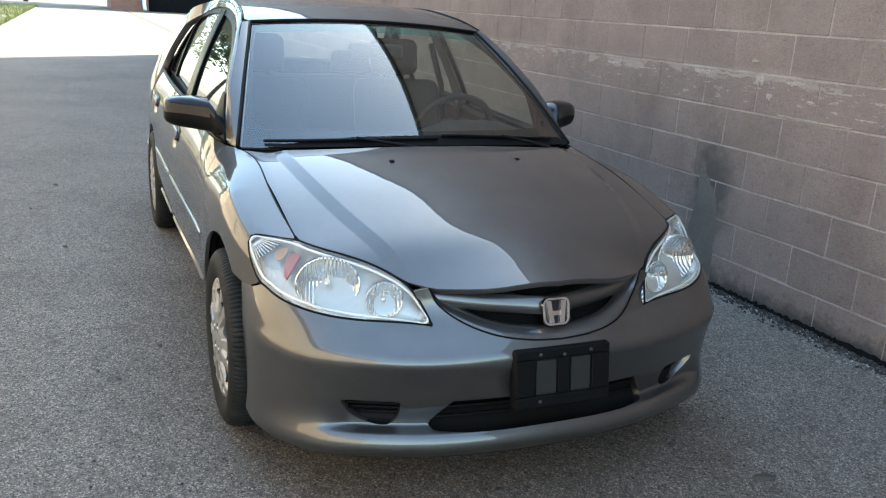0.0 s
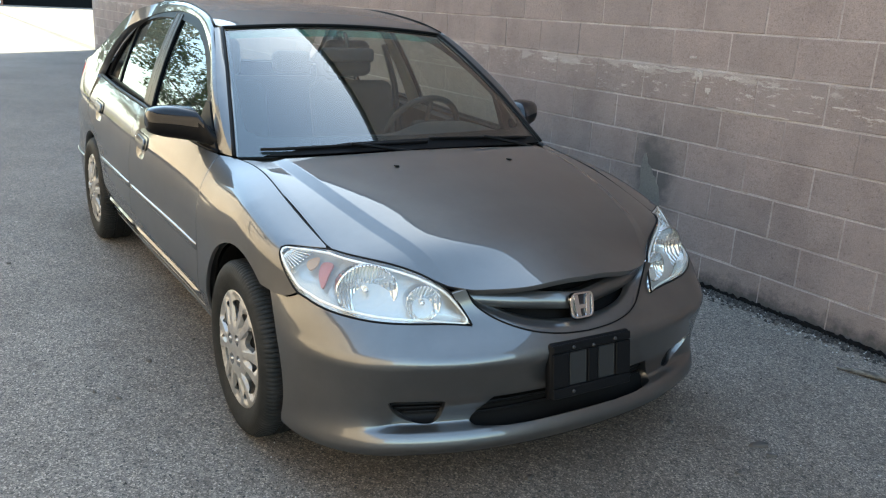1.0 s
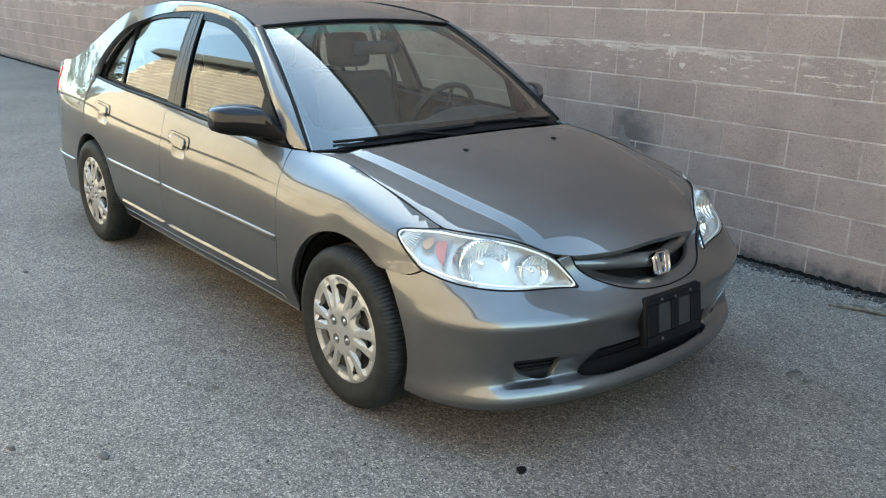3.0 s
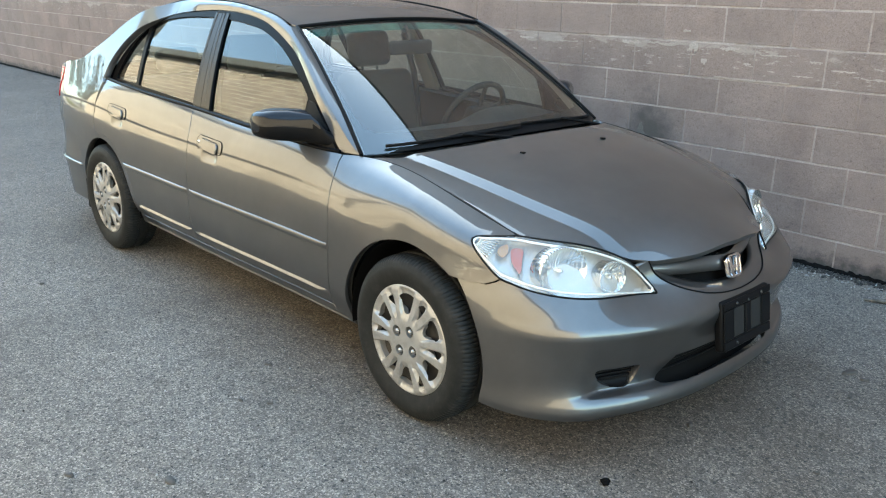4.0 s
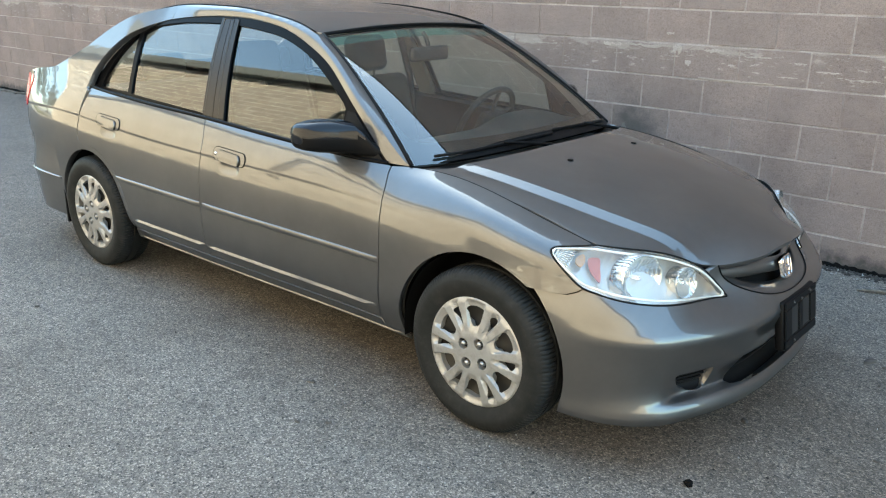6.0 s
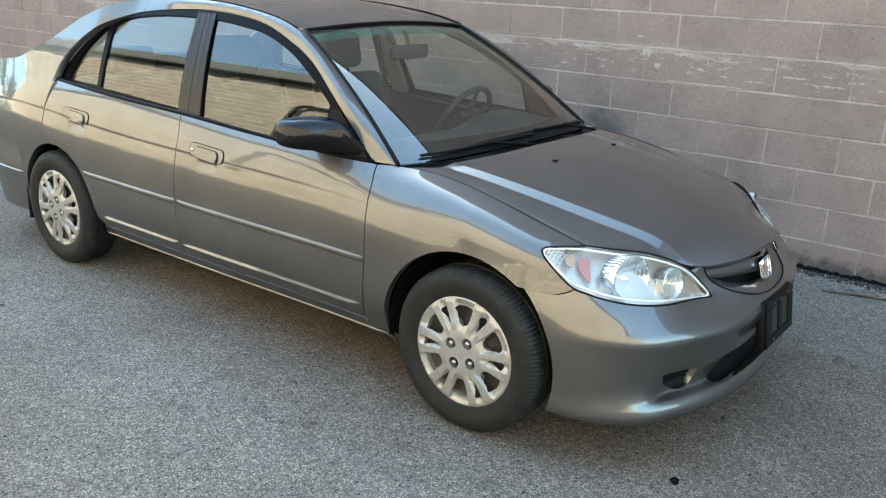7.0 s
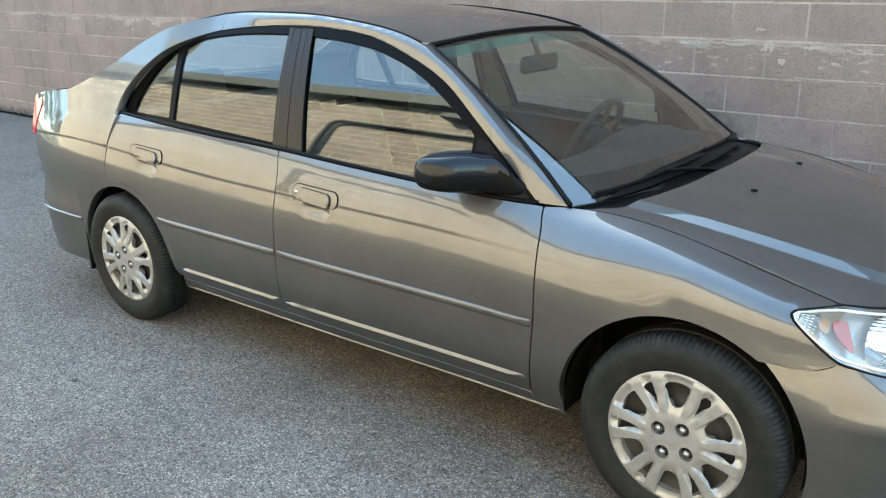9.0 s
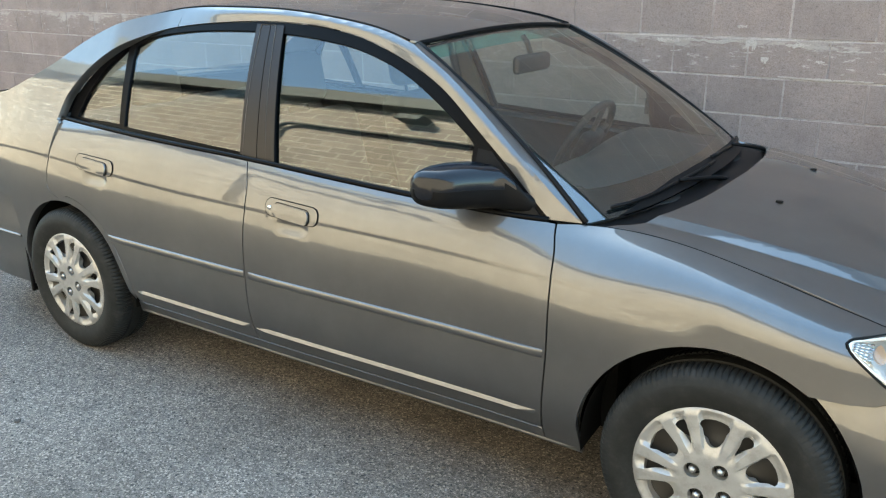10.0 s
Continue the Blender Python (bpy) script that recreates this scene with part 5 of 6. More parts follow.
# ---------------------------------------------------------------- wheels
def tyre_mesh():
    prof = [(0.190, 0.060), (0.200, 0.080), (0.215, 0.088), (0.245, 0.0955), (0.262, 0.094), (0.266, 0.0925), (0.284, 0.085), (0.294, 0.076), (0.3005, 0.064), (0.302, 0.046),
            (0.3025, 0.030), (0.297, 0.028), (0.297, 0.020), (0.303, 0.018), (0.3035, 0.0)]
    prof = prof + [(r, -y) for r, y in prof[-2::-1]]
    segs = 480
    verts, faces = [], []
    n = len(prof)
    for i in range(segs):
        a = 2 * math.pi * i / segs
        notch = i % 4 == 0
        for k, (r, y) in enumerate(prof):
            q = r
            if notch and 0.290 < r < 0.3026:
                q = r - 0.0045
            verts.append((q * math.cos(a), y, q * math.sin(a)))
    for i in range(segs):
        j = (i + 1) % segs
        for k in range(n - 1):
            faces.append((i * n + k, j * n + k, j * n + k + 1, i * n + k + 1))
    me = mesh_of("tyre", verts, faces)
    me.set_sharp_from_angle(angle=radians(28))
    return me


def cap_y(u, v):
    """Depth of the wheel cover's face, outward positive: six pairs of raised spokes on a dished ring."""
    r = math.hypot(u, v)
    base = spl([0, 0.03, 0.085, 0.10, 0.14, 0.168, 0.185, 0.198, 0.2065], [0.026, 0.026, 0.0245, 0.020, 0.014, 0.012, 0.013, 0.015, 0.006])(r)
    a = math.degrees(math.atan2(v, u)) % 60
    a = min(a, 60 - a)
    k = max(0.0, min(1.0, (r - 0.082) / 0.025)) * max(0.0, min(1.0, (0.196 - r) / 0.014))
    f = max(0.0, min(1.0, (8.6 - abs(a - 10.8)) / 3.4))
    return base + (0.0115 * f * f * (3 - 2 * f) - 0.003) * k


def welded(me, angle):
    """The same faces on shared corners, with edges above the angle kept sharp."""
    seen, ids = {}, []
    for p in me.vertices:
        ids.append(seen.setdefault(tuple(round(q, 5) for q in p.co), len(seen)))
    faces = [f for f in (tuple(dict.fromkeys(ids[i] for i in p.vertices)) for p in me.polygons) if len(f) > 2]
    out = mesh_of(me.name, list(seen), faces)
    out.set_sharp_from_angle(angle=radians(angle))
    return out


def cap_mesh():
    circle = [(0.2065 * math.cos(2 * math.pi * i / 96), 0.2065 * math.sin(2 * math.pi * i / 96)) for i in range(96)]

    def pol(r, deg):
        return (r * math.cos(radians(deg)), r * math.sin(radians(deg)))
    holes = []
    for k in range(6):
        c = 60 * k
        holes.append(curve([pol(0.106, c), pol(0.138, c - 3.0), pol(0.166, c - 5.0), pol(0.170, c), pol(0.166, c + 5.0), pol(0.138, c + 3.0)], 3, True))
        c += 30
        holes.append(curve([pol(0.100, c), pol(0.105, c - 7.0), pol(0.120, c - 10.6), pol(0.145, c - 11.6), pol(0.166, c - 12.2), pol(0.172, c), pol(0.166, c + 12.2), pol(0.145, c + 11.6), pol(0.120, c + 10.6), pol(0.105, c + 7.0)], 3, True))
    for k in range(4):
        cx, cy = pol(0.050, 32 + 90 * k)
        holes.append([(cx + 0.0205 * math.cos(2 * math.pi * i / 16), cy + 0.0205 * math.sin(2 * math.pi * i / 16)) for i in range(16)])
    return welded(sheet("wheel_cover", lambda u, v: (u, cap_y(u, v), v), circle, 0.009, holes=holes, lines=[[pol(r, 3.75 * i) for i in range(97)] for r in (0.1755, 0.182, 0.189, 0.196, 0.200, 0.2035)] + [[pol(0.086 + 0.0100 * i, 60 * k + q) for i in range(12)] for k in range(6) for q in (-18.8, -16.4, -14.9, -6.2, 6.2, 14.9, 16.4, 18.8)], fold=0.014, hole_fold=0.020, out=(0, 1, 0)), 35)


tyre_me, cap_me = tyre_mesh(), cap_mesh()
tyre_me.materials.append(RUBBER)
cap_me.materials.append(SILVER)
STEEL = mat("dull_steel", (0.04, 0.039, 0.038), 0.55, 0.5)
disc_me = lathe("steel_rim", [(0.02, 0.012), (0.07, 0.012), (0.10, -0.004), (0.150, -0.008), (0.170, 0.002), (0.185, 0.004), (0.196, 0.010)], 48)
disc_me.materials.append(STEEL)
nut_bm = bmesh.new()
bmesh.ops.create_cone(nut_bm, cap_ends=True, segments=6, radius1=0.0105, radius2=0.0095, depth=0.016, matrix=Matrix.Rotation(radians(90), 4, "X"))
bmesh.ops.create_uvsphere(nut_bm, u_segments=10, v_segments=6, radius=0.0085, matrix=Matrix.Translation((0, 0.006, 0)))
nut_me = from_bm("lug_nut", nut_bm, angle=40)
nut_me.materials.append(mat("dull_nut", (0.42, 0.41, 0.40), 0.35, 0.9))

for x in (FA, RA):
    for sg in (-1, 1):
        w = new("wheel")
        w.parent = car
        w.location = (x + (0.014 if x == FA else -0.010), sg * 0.7355, 0.3005)
        w.rotation_euler = (0, radians(0 if x == FA else 17), 0 if sg > 0 else math.pi)
        w["label"] = "worn road wheel with a silver cover"
        for nm, me, dy, lb in (("tyre", tyre_me, 0.0, "black treaded tyre"), ("wheel_cover", cap_me, 0.068, "silver six-pair-spoke wheel cover"), ("steel_rim", disc_me, 0.055, "dark steel rim")):
            ob = new(nm, me)
            ob.parent = w
            ob.location = (0, dy, 0)
            ob["label"] = lb
        for k in range(4):
            ob = new("lug_nut", nut_me)
            ob.parent = w
            a = radians(32 + 90 * k)
            ob.location = (0.050 * math.cos(a), 0.084, 0.050 * math.sin(a))
        # wheel well
        n = 28
        vs, fs = [], []
        for i in range(n + 1):
            a = radians(-8 + 196 * i / n)
            for y in (0.785, 0.60, 0.52):
                r = 0.352 if y > 0.7 else 0.365
                vs.append((x + r * math.cos(a), sg * y, HUB + r * math.sin(a)))
        for i in range(n):
            for k in range(2):
                fs.append((i * 3 + k, i * 3 + k + 1, i * 3 + k + 4, i * 3 + k + 3))
        c = len(vs)
        vs.append((x, sg * 0.52, HUB))
        fs += [(i * 3 + 2, c, i * 3 + 5) for i in range(n)]
        part("wheel_well", mesh_of("wheel_well", vs, fs), DARK, car, "black wheel arch liner")

# floor and bulkheads
bm = bmesh.new()
box(bm, -2.08, 1.85, -0.53, 0.53, 0.19, 0.24)
box(bm, -0.93, 0.93, -0.70, 0.70, 0.215, 0.26)
box(bm, 1.64, 1.80, -0.50, 0.50, 0.20, 0.54)
box(bm, 0.93, 0.99, -0.62, 0.62, 0.24, 0.84)
box(bm, -1.70, -1.64, -0.675, 0.675, 0.24, 1.02)
part("underbody", from_bm("underbody", bm), DARK, car, "dark floor pan")
for sg in (-1, 1):
    bm = bmesh.new()
    box(bm, -1.690, -1.672, min(sg * 0.64, sg * 0.797), max(sg * 0.64, sg * 0.797), 0.168, 0.49, 0.006)
    part("mud_flap", from_bm("mud_flap", bm), BLACK, car, "black rubber mud flap")

# ---------------------------------------------------------------- headlamps
BOWL = mat("lamp_reflector", (0.66, 0.655, 0.64), 0.07, 1.0)
BOWL2 = mat("lamp_housing", (0.50, 0.485, 0.455), 0.26, 0.5)
flute = node(BOWL2, "ShaderNodeTexWave")
flute.inputs["Scale"].default_value, flute.inputs["Distortion"].default_value = 16.0, 9.0
link(BOWL2, where(BOWL2), flute.inputs["Vector"])
bump(BOWL2, flute.outputs["Fac"], 0.12, 0.004)
comb = node(BOWL, "ShaderNodeTexWave")
comb.inputs["Scale"].default_value, comb.inputs["Distortion"].default_value = 30.0, 1.5
link(BOWL, where(BOWL), comb.inputs["Vector"])
bump(BOWL, comb.outputs["Fac"], 0.55, 0.004)
RIM = mat("pale_lens_rim", (0.72, 0.71, 0.68), 0.2, 0.3)
AMBER = mat("amber_marker", (0.30, 0.075, 0.05), 0.3)
tip = (1.574, low(1.574, 0.7205) - 0.001, 0.7205)
l_top = curve([tip, (1.582, low(1.582, 0.7255) - 0.002, 0.7255), (1.607, low(1.605, 0.728) - 0.003, 0.7268), (1.661, 0.6475, 0.7255), (1.709, 0.6265, 0.7245), (1.753, 0.588, 0.7185), (1.794, 0.537, 0.709), (1.835, 0.482, 0.6935), (1.879, 0.430, 0.670), (1.921, 0.391, 0.640),
               (1.963, 0.367, 0.595), (1.996, 0.350, 0.552)], 5)
low_pts = [tip] + [(x + 0.003, low(x, z) - 0.0015, z + 0.002) for x, z in LAMP_SEAM[4::-1]]
for s, z in lamp_low_c[2:]:
    p = bumper(s, z)
    low_pts.append((p[0] - 0.002, -p[1], z + 0.003))
l_low = curve(low_pts, 2)


def at_len(pts, u):
    """The point at the share u of a polyline's length."""
    pts = [Vector(p) for p in pts]
    ls = [(b - a).length for a, b in zip(pts, pts[1:])]
    d = u * sum(ls)
    for a, b, l in zip(pts, pts[1:], ls):
        if d <= l:
            return a.lerp(b, d / l)
        d -= l
    return pts[-1].copy()


lt = [at_len(l_top, i / 32) for i in range(33)]
lb = [at_len(l_low, i / 32) for i in range(33)]
t_f = [spl(range(33), [p[k] for p in lt]) for k in range(3)]
b_f = [spl(range(33), [p[k] for p in lb]) for k in range(3)]


def lamp(sg, depth=0.0, bulge=0.016):
    def f(u, v):
        """u along, 0 to 1; v from the bottom edge to the top one."""
        a = Vector([g(u * 32) for g in t_f])
        b = Vector([g(u * 32) for g in b_f])
        w = a - b
        n = Vector((0.62, 0.62, 0.48))
        k = max(0.0, 4 * v * (1 - v)) * min(1.0, w.length / 0.10)
        p = b + w * v + n * (bulge * k) - n * depth * min(1.0, w.length / 0.06)
        return (p.x, sg * p.y, p.z)
    return f


full = [(0.003, 0.02), (0.997, 0.02), (0.997, 0.98), (0.003, 0.98)]


for sg in (-1, 1):
    hl = part("headlamp", sheet("headlamp", lamp(sg, 0.055, 0.0), full, 0.05, fold=0, out=(1, sg, 0.5)), BOWL2, car, "clear-lens headlamp with chrome reflectors")
    # rim walls between lens and bowl
    vs, fs = [], []
    rimp = dense(full, 0.03)
    f0, f1 = lamp(sg, 0.002, 0.0), lamp(sg, 0.056, 0.0)
    for u, v in rimp:
        vs += [f0(u, v), f1(u, v)]
    n = len(rimp)
    fs = [(2 * i, 2 * ((i + 1) % n), 2 * ((i + 1) % n) + 1, 2 * i + 1) for i in range(n)]
    part("bezel", mesh_of("bezel", vs, fs), BOWL, hl, "chrome bezel")
    part("lamp_seal", tube("lamp_seal", [f0(u, v) for u, v in dense([(0.0, 0.5), (0.003, 0.0), (0.997, 0.0), (1.0, 0.5), (0.997, 1.0), (0.003, 1.0)], 0.03)], 0.0035, 6, closed=True), BLACK, hl, "black lamp seal")
    fr = lamp(sg, 0.006, 0.004)
    part("lens_rim", tube("lens_rim", [fr(u, v) for u, v in dense([(0.022, 0.5), (0.03, 0.09), (0.965, 0.09), (0.975, 0.5), (0.965, 0.91), (0.03, 0.91)], 0.03)], 0.0042, 6, closed=True), RIM, hl, "pale lens rim")
    lens = part("lens", sheet("lens", lamp(sg, 0.0), full, 0.04, fold=0, out=(1, sg, 0.5)), LENS, hl, "clear plastic lens")
    lens.visible_shadow = False

    def bowl(name, u, v, r, depth, material, label, squash=1.0, bulb=True):
        c = Vector(lamp(sg, 0.05, 0.0)(u, v))
        axis = Vector((0.93, sg * 0.22, 0.14)).normalized()
        q = axis.to_track_quat("Y", "Z").to_matrix().to_4x4()
        prof = [(r * 1.03, -0.01), (r * 1.06, depth * 0.9), (r * 1.05, depth * 0.99), (r, depth), (r * 0.97, depth * 0.93)] + [(r * 0.95 * (1 - k / 6) + 0.008 * k / 6, depth * (0.9 * (1 - k / 6) ** 2)) for k in range(7)]
        me = lathe(name, prof, 40)
        for vt in me.vertices:
            a = math.atan2(vt.co.z, vt.co.x)
            k = 1 + 0.03 * math.copysign(1, math.sin(a * 14)) * (vt.co.xz.length < r * 0.93)
            vt.co.x *= k * squash
            vt.co.z *= k
        ob = part(name, me, material, hl, label)
        ob.matrix_basis = Matrix.Translation(c - axis * 0.012) @ q
        if bulb:
            me = lathe("bulb", [(0.0001, depth * 0.75), (0.006, depth * 0.74), (0.009, depth * 0.6), (0.009, 0.0)], 16)
            ob = part("bulb", me, CHROME, hl, "bulb shield")
            ob.matrix_basis = Matrix.Translation(c - axis * 0.012) @ q

    bowl("reflector", 0.465, 0.52, 0.074, 0.050, BOWL, "ribbed main reflector", 1.16)
    bowl("reflector", 0.715, 0.54, 0.050, 0.040, BOWL, "round high-beam reflector")
    f = lamp(sg, 0.034, 0.004)
    ol = curve([(0.225, 0.72), (0.275, 0.76), (0.290, 0.58), (0.310, 0.28), (0.268, 0.38), (0.235, 0.54)], 3, True)
    part("side_marker", sheet("side_marker", f, ol, 0.02, fold=0.006, out=(1, sg, 0.5)), AMBER, hl, "amber side marker")
    ol = curve([(0.160, 0.66), (0.190, 0.80), (0.212, 0.62), (0.20, 0.46), (0.168, 0.50)], 3, True)
    part("turn_reflector", sheet("turn_reflector", lamp(sg, 0.030, 0.004), ol, 0.02, fold=0.006, out=(1, sg, 0.5)), mat("turn_bulb_tint", (0.38, 0.21, 0.10), 0.3, 0.3), hl, "pale amber turn lamp reflector")
    # fine ribs at the outer corner
    for k in range(9):
        v = 0.12 + 0.095 * k
        part("rib", tube("rib", [lamp(sg, 0.020, 0.0)(0.025 + (0.10 + 0.03 * v) * j / 4, v) for j in range(5)], 0.0028, 5), BOWL, hl, "lens rib")

# ---------------------------------------------------------------- grille, number bracket, openings
def nose(s, z, back):
    p = bumper(s, z)
    return (p[0] - back, p[1], z)


half = [(s_at(0.36, 0.645), 0.645), (s_at(0.32, 0.58), 0.58), (s_at(0.2, 0.53), 0.53), (7 * BS, 0.51)]
ol = half + [(W14 - s, z) for s, z in half[::-1]][1:] + [(W14 - s_at(0.2, 0.645), 0.655), (7 * BS, 0.66), (s_at(0.2, 0.645), 0.655)]
part("grille_backing", sheet("grille_backing", lambda s, z: nose(s, z, 0.075), ol, 0.04, fold=0, out=(1, 0, 0)), DARK, car, "black grille backing")


GR_EDGE = GR_HALF + [(W14 - q, z) for q, z in GR_HALF[::-1]][1:]

# painted shelf that falls back inside the opening
vs, fs = [], []
SHELF = ((0.001, -0.003), (-0.004, 0.003), (-0.016, 0.010), (-0.036, 0.020), (-0.052, 0.027), (-0.056, 0.018))
for q, z in GR_EDGE:
    p = Vector(bumper(q, z))
    for dx, dz in SHELF:
        vs.append((p.x + dx, p.y * (1 + dx * 0.9), p.z + dz * min(1.0, (0.665 - z) / 0.06)))
n = len(SHELF)
fs = [(i * n + k, (i + 1) * n + k, (i + 1) * n + k + 1, i * n + k + 1) for i in range(len(GR_EDGE) - 1) for k in range(n - 1)]
part("grille_shelf", mesh_of("grille_shelf", vs, fs), PAINT, car, "body-coloured shelf inside the grille opening")


def grille_bar(s, v):
    """Body-coloured bar across the opening, swelling forward round the badge."""
    m = abs(s - 7 * BS) / BS
    e = min(1.0, m / 2.0)
    z0, z1 = 0.566 + 0.036 * e ** 1.6, 0.617 + 0.022 * e
    p = bumper(s, 0.60)
    boss = math.exp(-(p[1] / 0.075) ** 2)
    x = p[0] - 0.026 + 0.010 * (1 - (2 * v - 1) ** 2) + 0.024 * boss - 0.012 * v
    return (x, p[1], z0 + (z1 - z0) * v)


lo, hi = s_at(0.342, 0.62), W14 - s_at(0.342, 0.62)
vs = [grille_bar(lo + (hi - lo) * i / 60, j / 8) for i in range(61) for j in range(9)]
fs = [(i * 9 + j, (i + 1) * 9 + j, (i + 1) * 9 + j + 1, i * 9 + j + 1) for i in range(60) for j in range(8)]
for j, dz in ((0, 0.004), (8, -0.004)):
    b = len(vs)
    vs += [(vs[i * 9 + j][0] - 0.03, vs[i * 9 + j][1], vs[i * 9 + j][2] + dz) for i in range(61)]
    fs += [(i * 9 + j, b + i, b + i + 1, (i + 1) * 9 + j) if j == 0 else (i * 9 + j, (i + 1) * 9 + j, b + i + 1, b + i) for i in range(60)]
bar_me = mesh_of("grille_bar", vs, fs)
bar_me.set_sharp_from_angle(angle=radians(40))
part("grille_bar", bar_me, PAINT, car, "body-coloured grille bar")
part("grille_surround", tube("grille_surround", [Vector(bumper(q, z)) + Vector((0.0015, 0, 0)) for q, z in GR_EDGE], 0.0028, 6), BLACK, car, "black grille edge")

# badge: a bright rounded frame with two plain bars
def badge_face(x):
    return lambda y, z: (x - 0.30 * (z - 0.584), y * (0.90 + 1.4 * (z - 0.547)), z)


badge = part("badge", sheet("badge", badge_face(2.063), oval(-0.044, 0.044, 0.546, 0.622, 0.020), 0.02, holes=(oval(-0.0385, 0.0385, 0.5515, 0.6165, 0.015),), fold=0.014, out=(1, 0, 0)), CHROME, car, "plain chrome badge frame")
part("badge_back", sheet("badge_back", badge_face(2.057), oval(-0.040, 0.040, 0.550, 0.618, 0.016), 0.03, fold=0, out=(1, 0, 0)), GLOSSB, badge, "black badge ground")
for sgn in (-1, 1):
    q = [(sgn * 0.010, 0.553), (sgn * 0.025, 0.553), (sgn * 0.032, 0.615), (sgn * 0.017, 0.615)]
    if sgn < 0:
        q = q[::-1]
    part("badge_bar", sheet("badge_bar", badge_face(2.064), q, 0.02, fold=0.008, out=(1, 0, 0)), CHROME, badge, "chrome bar")
part("badge_bar", sheet("badge_bar", badge_face(2.0635), [(-0.014, 0.574), (0.014, 0.574), (0.014, 0.586), (-0.014, 0.586)], 0.02, fold=0.007, out=(1, 0, 0)), CHROME, badge, "chrome bar")
# number bracket without a plate
bm = bmesh.new()
box(bm, -0.034, 0.0, -0.154, 0.154, -0.088, 0.088, 0.011, 3)
br = part("plate_bracket", from_bm("plate_bracket", bm, angle=35), BLACK, car, "empty black licence plate bracket")
br.matrix_basis = pose(2.130, 0.0, 0.412, 0, -8, 0)
bm = bmesh.new()
for y0, y1, z0, z1 in ((-0.150, 0.150, 0.058, 0.084), (-0.150, 0.150, -0.084, -0.052), (-0.150, -0.092, -0.05, 0.056), (-0.018, 0.018, -0.05, 0.056), (0.092, 0.150, -0.05, 0.056)):
    box(bm, 0.0, 0.007, y0, y1, z0, z1, 0.003, 1)
part("bracket_face", from_bm("bracket_face", bm, angle=35), BLACK, br, "moulded bracket ribs")
bm = bmesh.new()
for y0, y1 in ((-0.086, -0.024), (0.024, 0.086)):
    box(bm, 0.0, 0.003, y0, y1, -0.048, 0.054, 0.003, 1)
part("bracket_window", from_bm("bracket_window", bm), mat("grey_plastic", (0.0065, 0.0065, 0.0065), 0.6), br, "grey recessed pad")
for y, z in ((-0.075, 0.070), (0.0, 0.064), (0.085, 0.070), (-0.075, -0.068)):
    ob = part("screw", lathe("screw", [(0.0001, 0.011), (0.005, 0.0105), (0.006, 0.007), (0.006, 0.0)], 12), STEEL, br, "small screw head")
    ob.matrix_basis = pose(0.0, y, z, 0, 0, -90)

# lower intake and the side pockets
ol = [(s_at(0.42, 0.3), 0.205), (W14 - s_at(0.42, 0.3), 0.205), (W14 - s_at(0.42, 0.3), 0.365), (s_at(0.42, 0.3), 0.365)]
part("intake_backing", sheet("intake_backing", lambda s, z: nose(s, z, 0.06), ol, 0.06, fold=0, out=(1, 0, 0)), DARK, car, "black intake backing")
for z in (0.262, 0.296):
    pts = [Vector(bumper(s, z)) - Vector((0.034, 0, 0)) for s in np.linspace(s_at(0.345, z), W14 - s_at(0.345, z), 30)]
    part("intake_slat", tube("intake_slat", pts, 0.006, 6), BLACK, car, "black intake slat")
for sg in (-1, 1):
    ol = [(s_at(0.60, 0.3), 0.22), (s_at(0.39, 0.3), 0.22), (s_at(0.39, 0.3), 0.355), (s_at(0.60, 0.3), 0.355)]
    part("pocket_backing", sheet("pocket_backing", lambda s, z: (bumper(s, z)[0] - 0.035, -sg * bumper(s, z)[1] * 0.985, z), ol, 0.05, fold=0, out=(1, 0, 0)), BLACK, car, "black bumper pocket")
    for z in (0.284, 0.300, 0.316):
        pts = [(bumper(s, z)[0] - 0.028, -sg * bumper(s, z)[1] * 0.985, z) for s in np.linspace(s_at(0.585 - (0.31 - z) * 1.6, z), s_at(0.40, z), 8)]
        part("pocket_slat", tube("pocket_slat", pts, 0.005, 6), BLACK, car, "black pocket slat")

# ---------------------------------------------------------------- screen border, cowl, wipers, nozzles
FRIT = mat("black_glass_border", (0.004, 0.0045, 0.005), 0.2, Specular_IOR_Level=0.2)
hole = curve([(-0.93, 0.20), (-0.89, 0.15), (-0.78, 0.125), (0.0, 0.10), (0.78, 0.125), (0.89, 0.15), (0.93, 0.20), (0.95, 0.5), (0.945, 0.93), (0.90, 0.962), (0.0, 0.965), (-0.90, 0.962), (-0.945, 0.93), (-0.95, 0.5)], 4, True)


def screen_in(a, b):
    p = windscreen(a, b)
    return (p[0] - 0.005, p[1], p[2] - 0.006)


part("screen_border", sheet("screen_border", screen_in, [(-0.985, 0.0), (0.985, 0.0), (0.985, 0.985), (-0.985, 0.985)], 0.05, holes=(hole,), fold=0, out=(1, 0, 0.5)), FRIT, car, "black printed glass border")
SHADE = mat("green_shade_band")
glass_nodes(SHADE, (0.30, 0.62, 0.55), 0.0)
dots = node(SHADE, "ShaderNodeBsdfDiffuse")
dots.inputs[0].default_value = (0.10, 0.42, 0.38, 1)
veil = node(SHADE, "ShaderNodeMixShader")
veil.inputs[0].default_value = 0.14
link(SHADE, SHADE.node_tree.nodes["Material Output"].inputs[0].links[0].from_socket, veil.inputs[1])
link(SHADE, dots.outputs[0], veil.inputs[2])
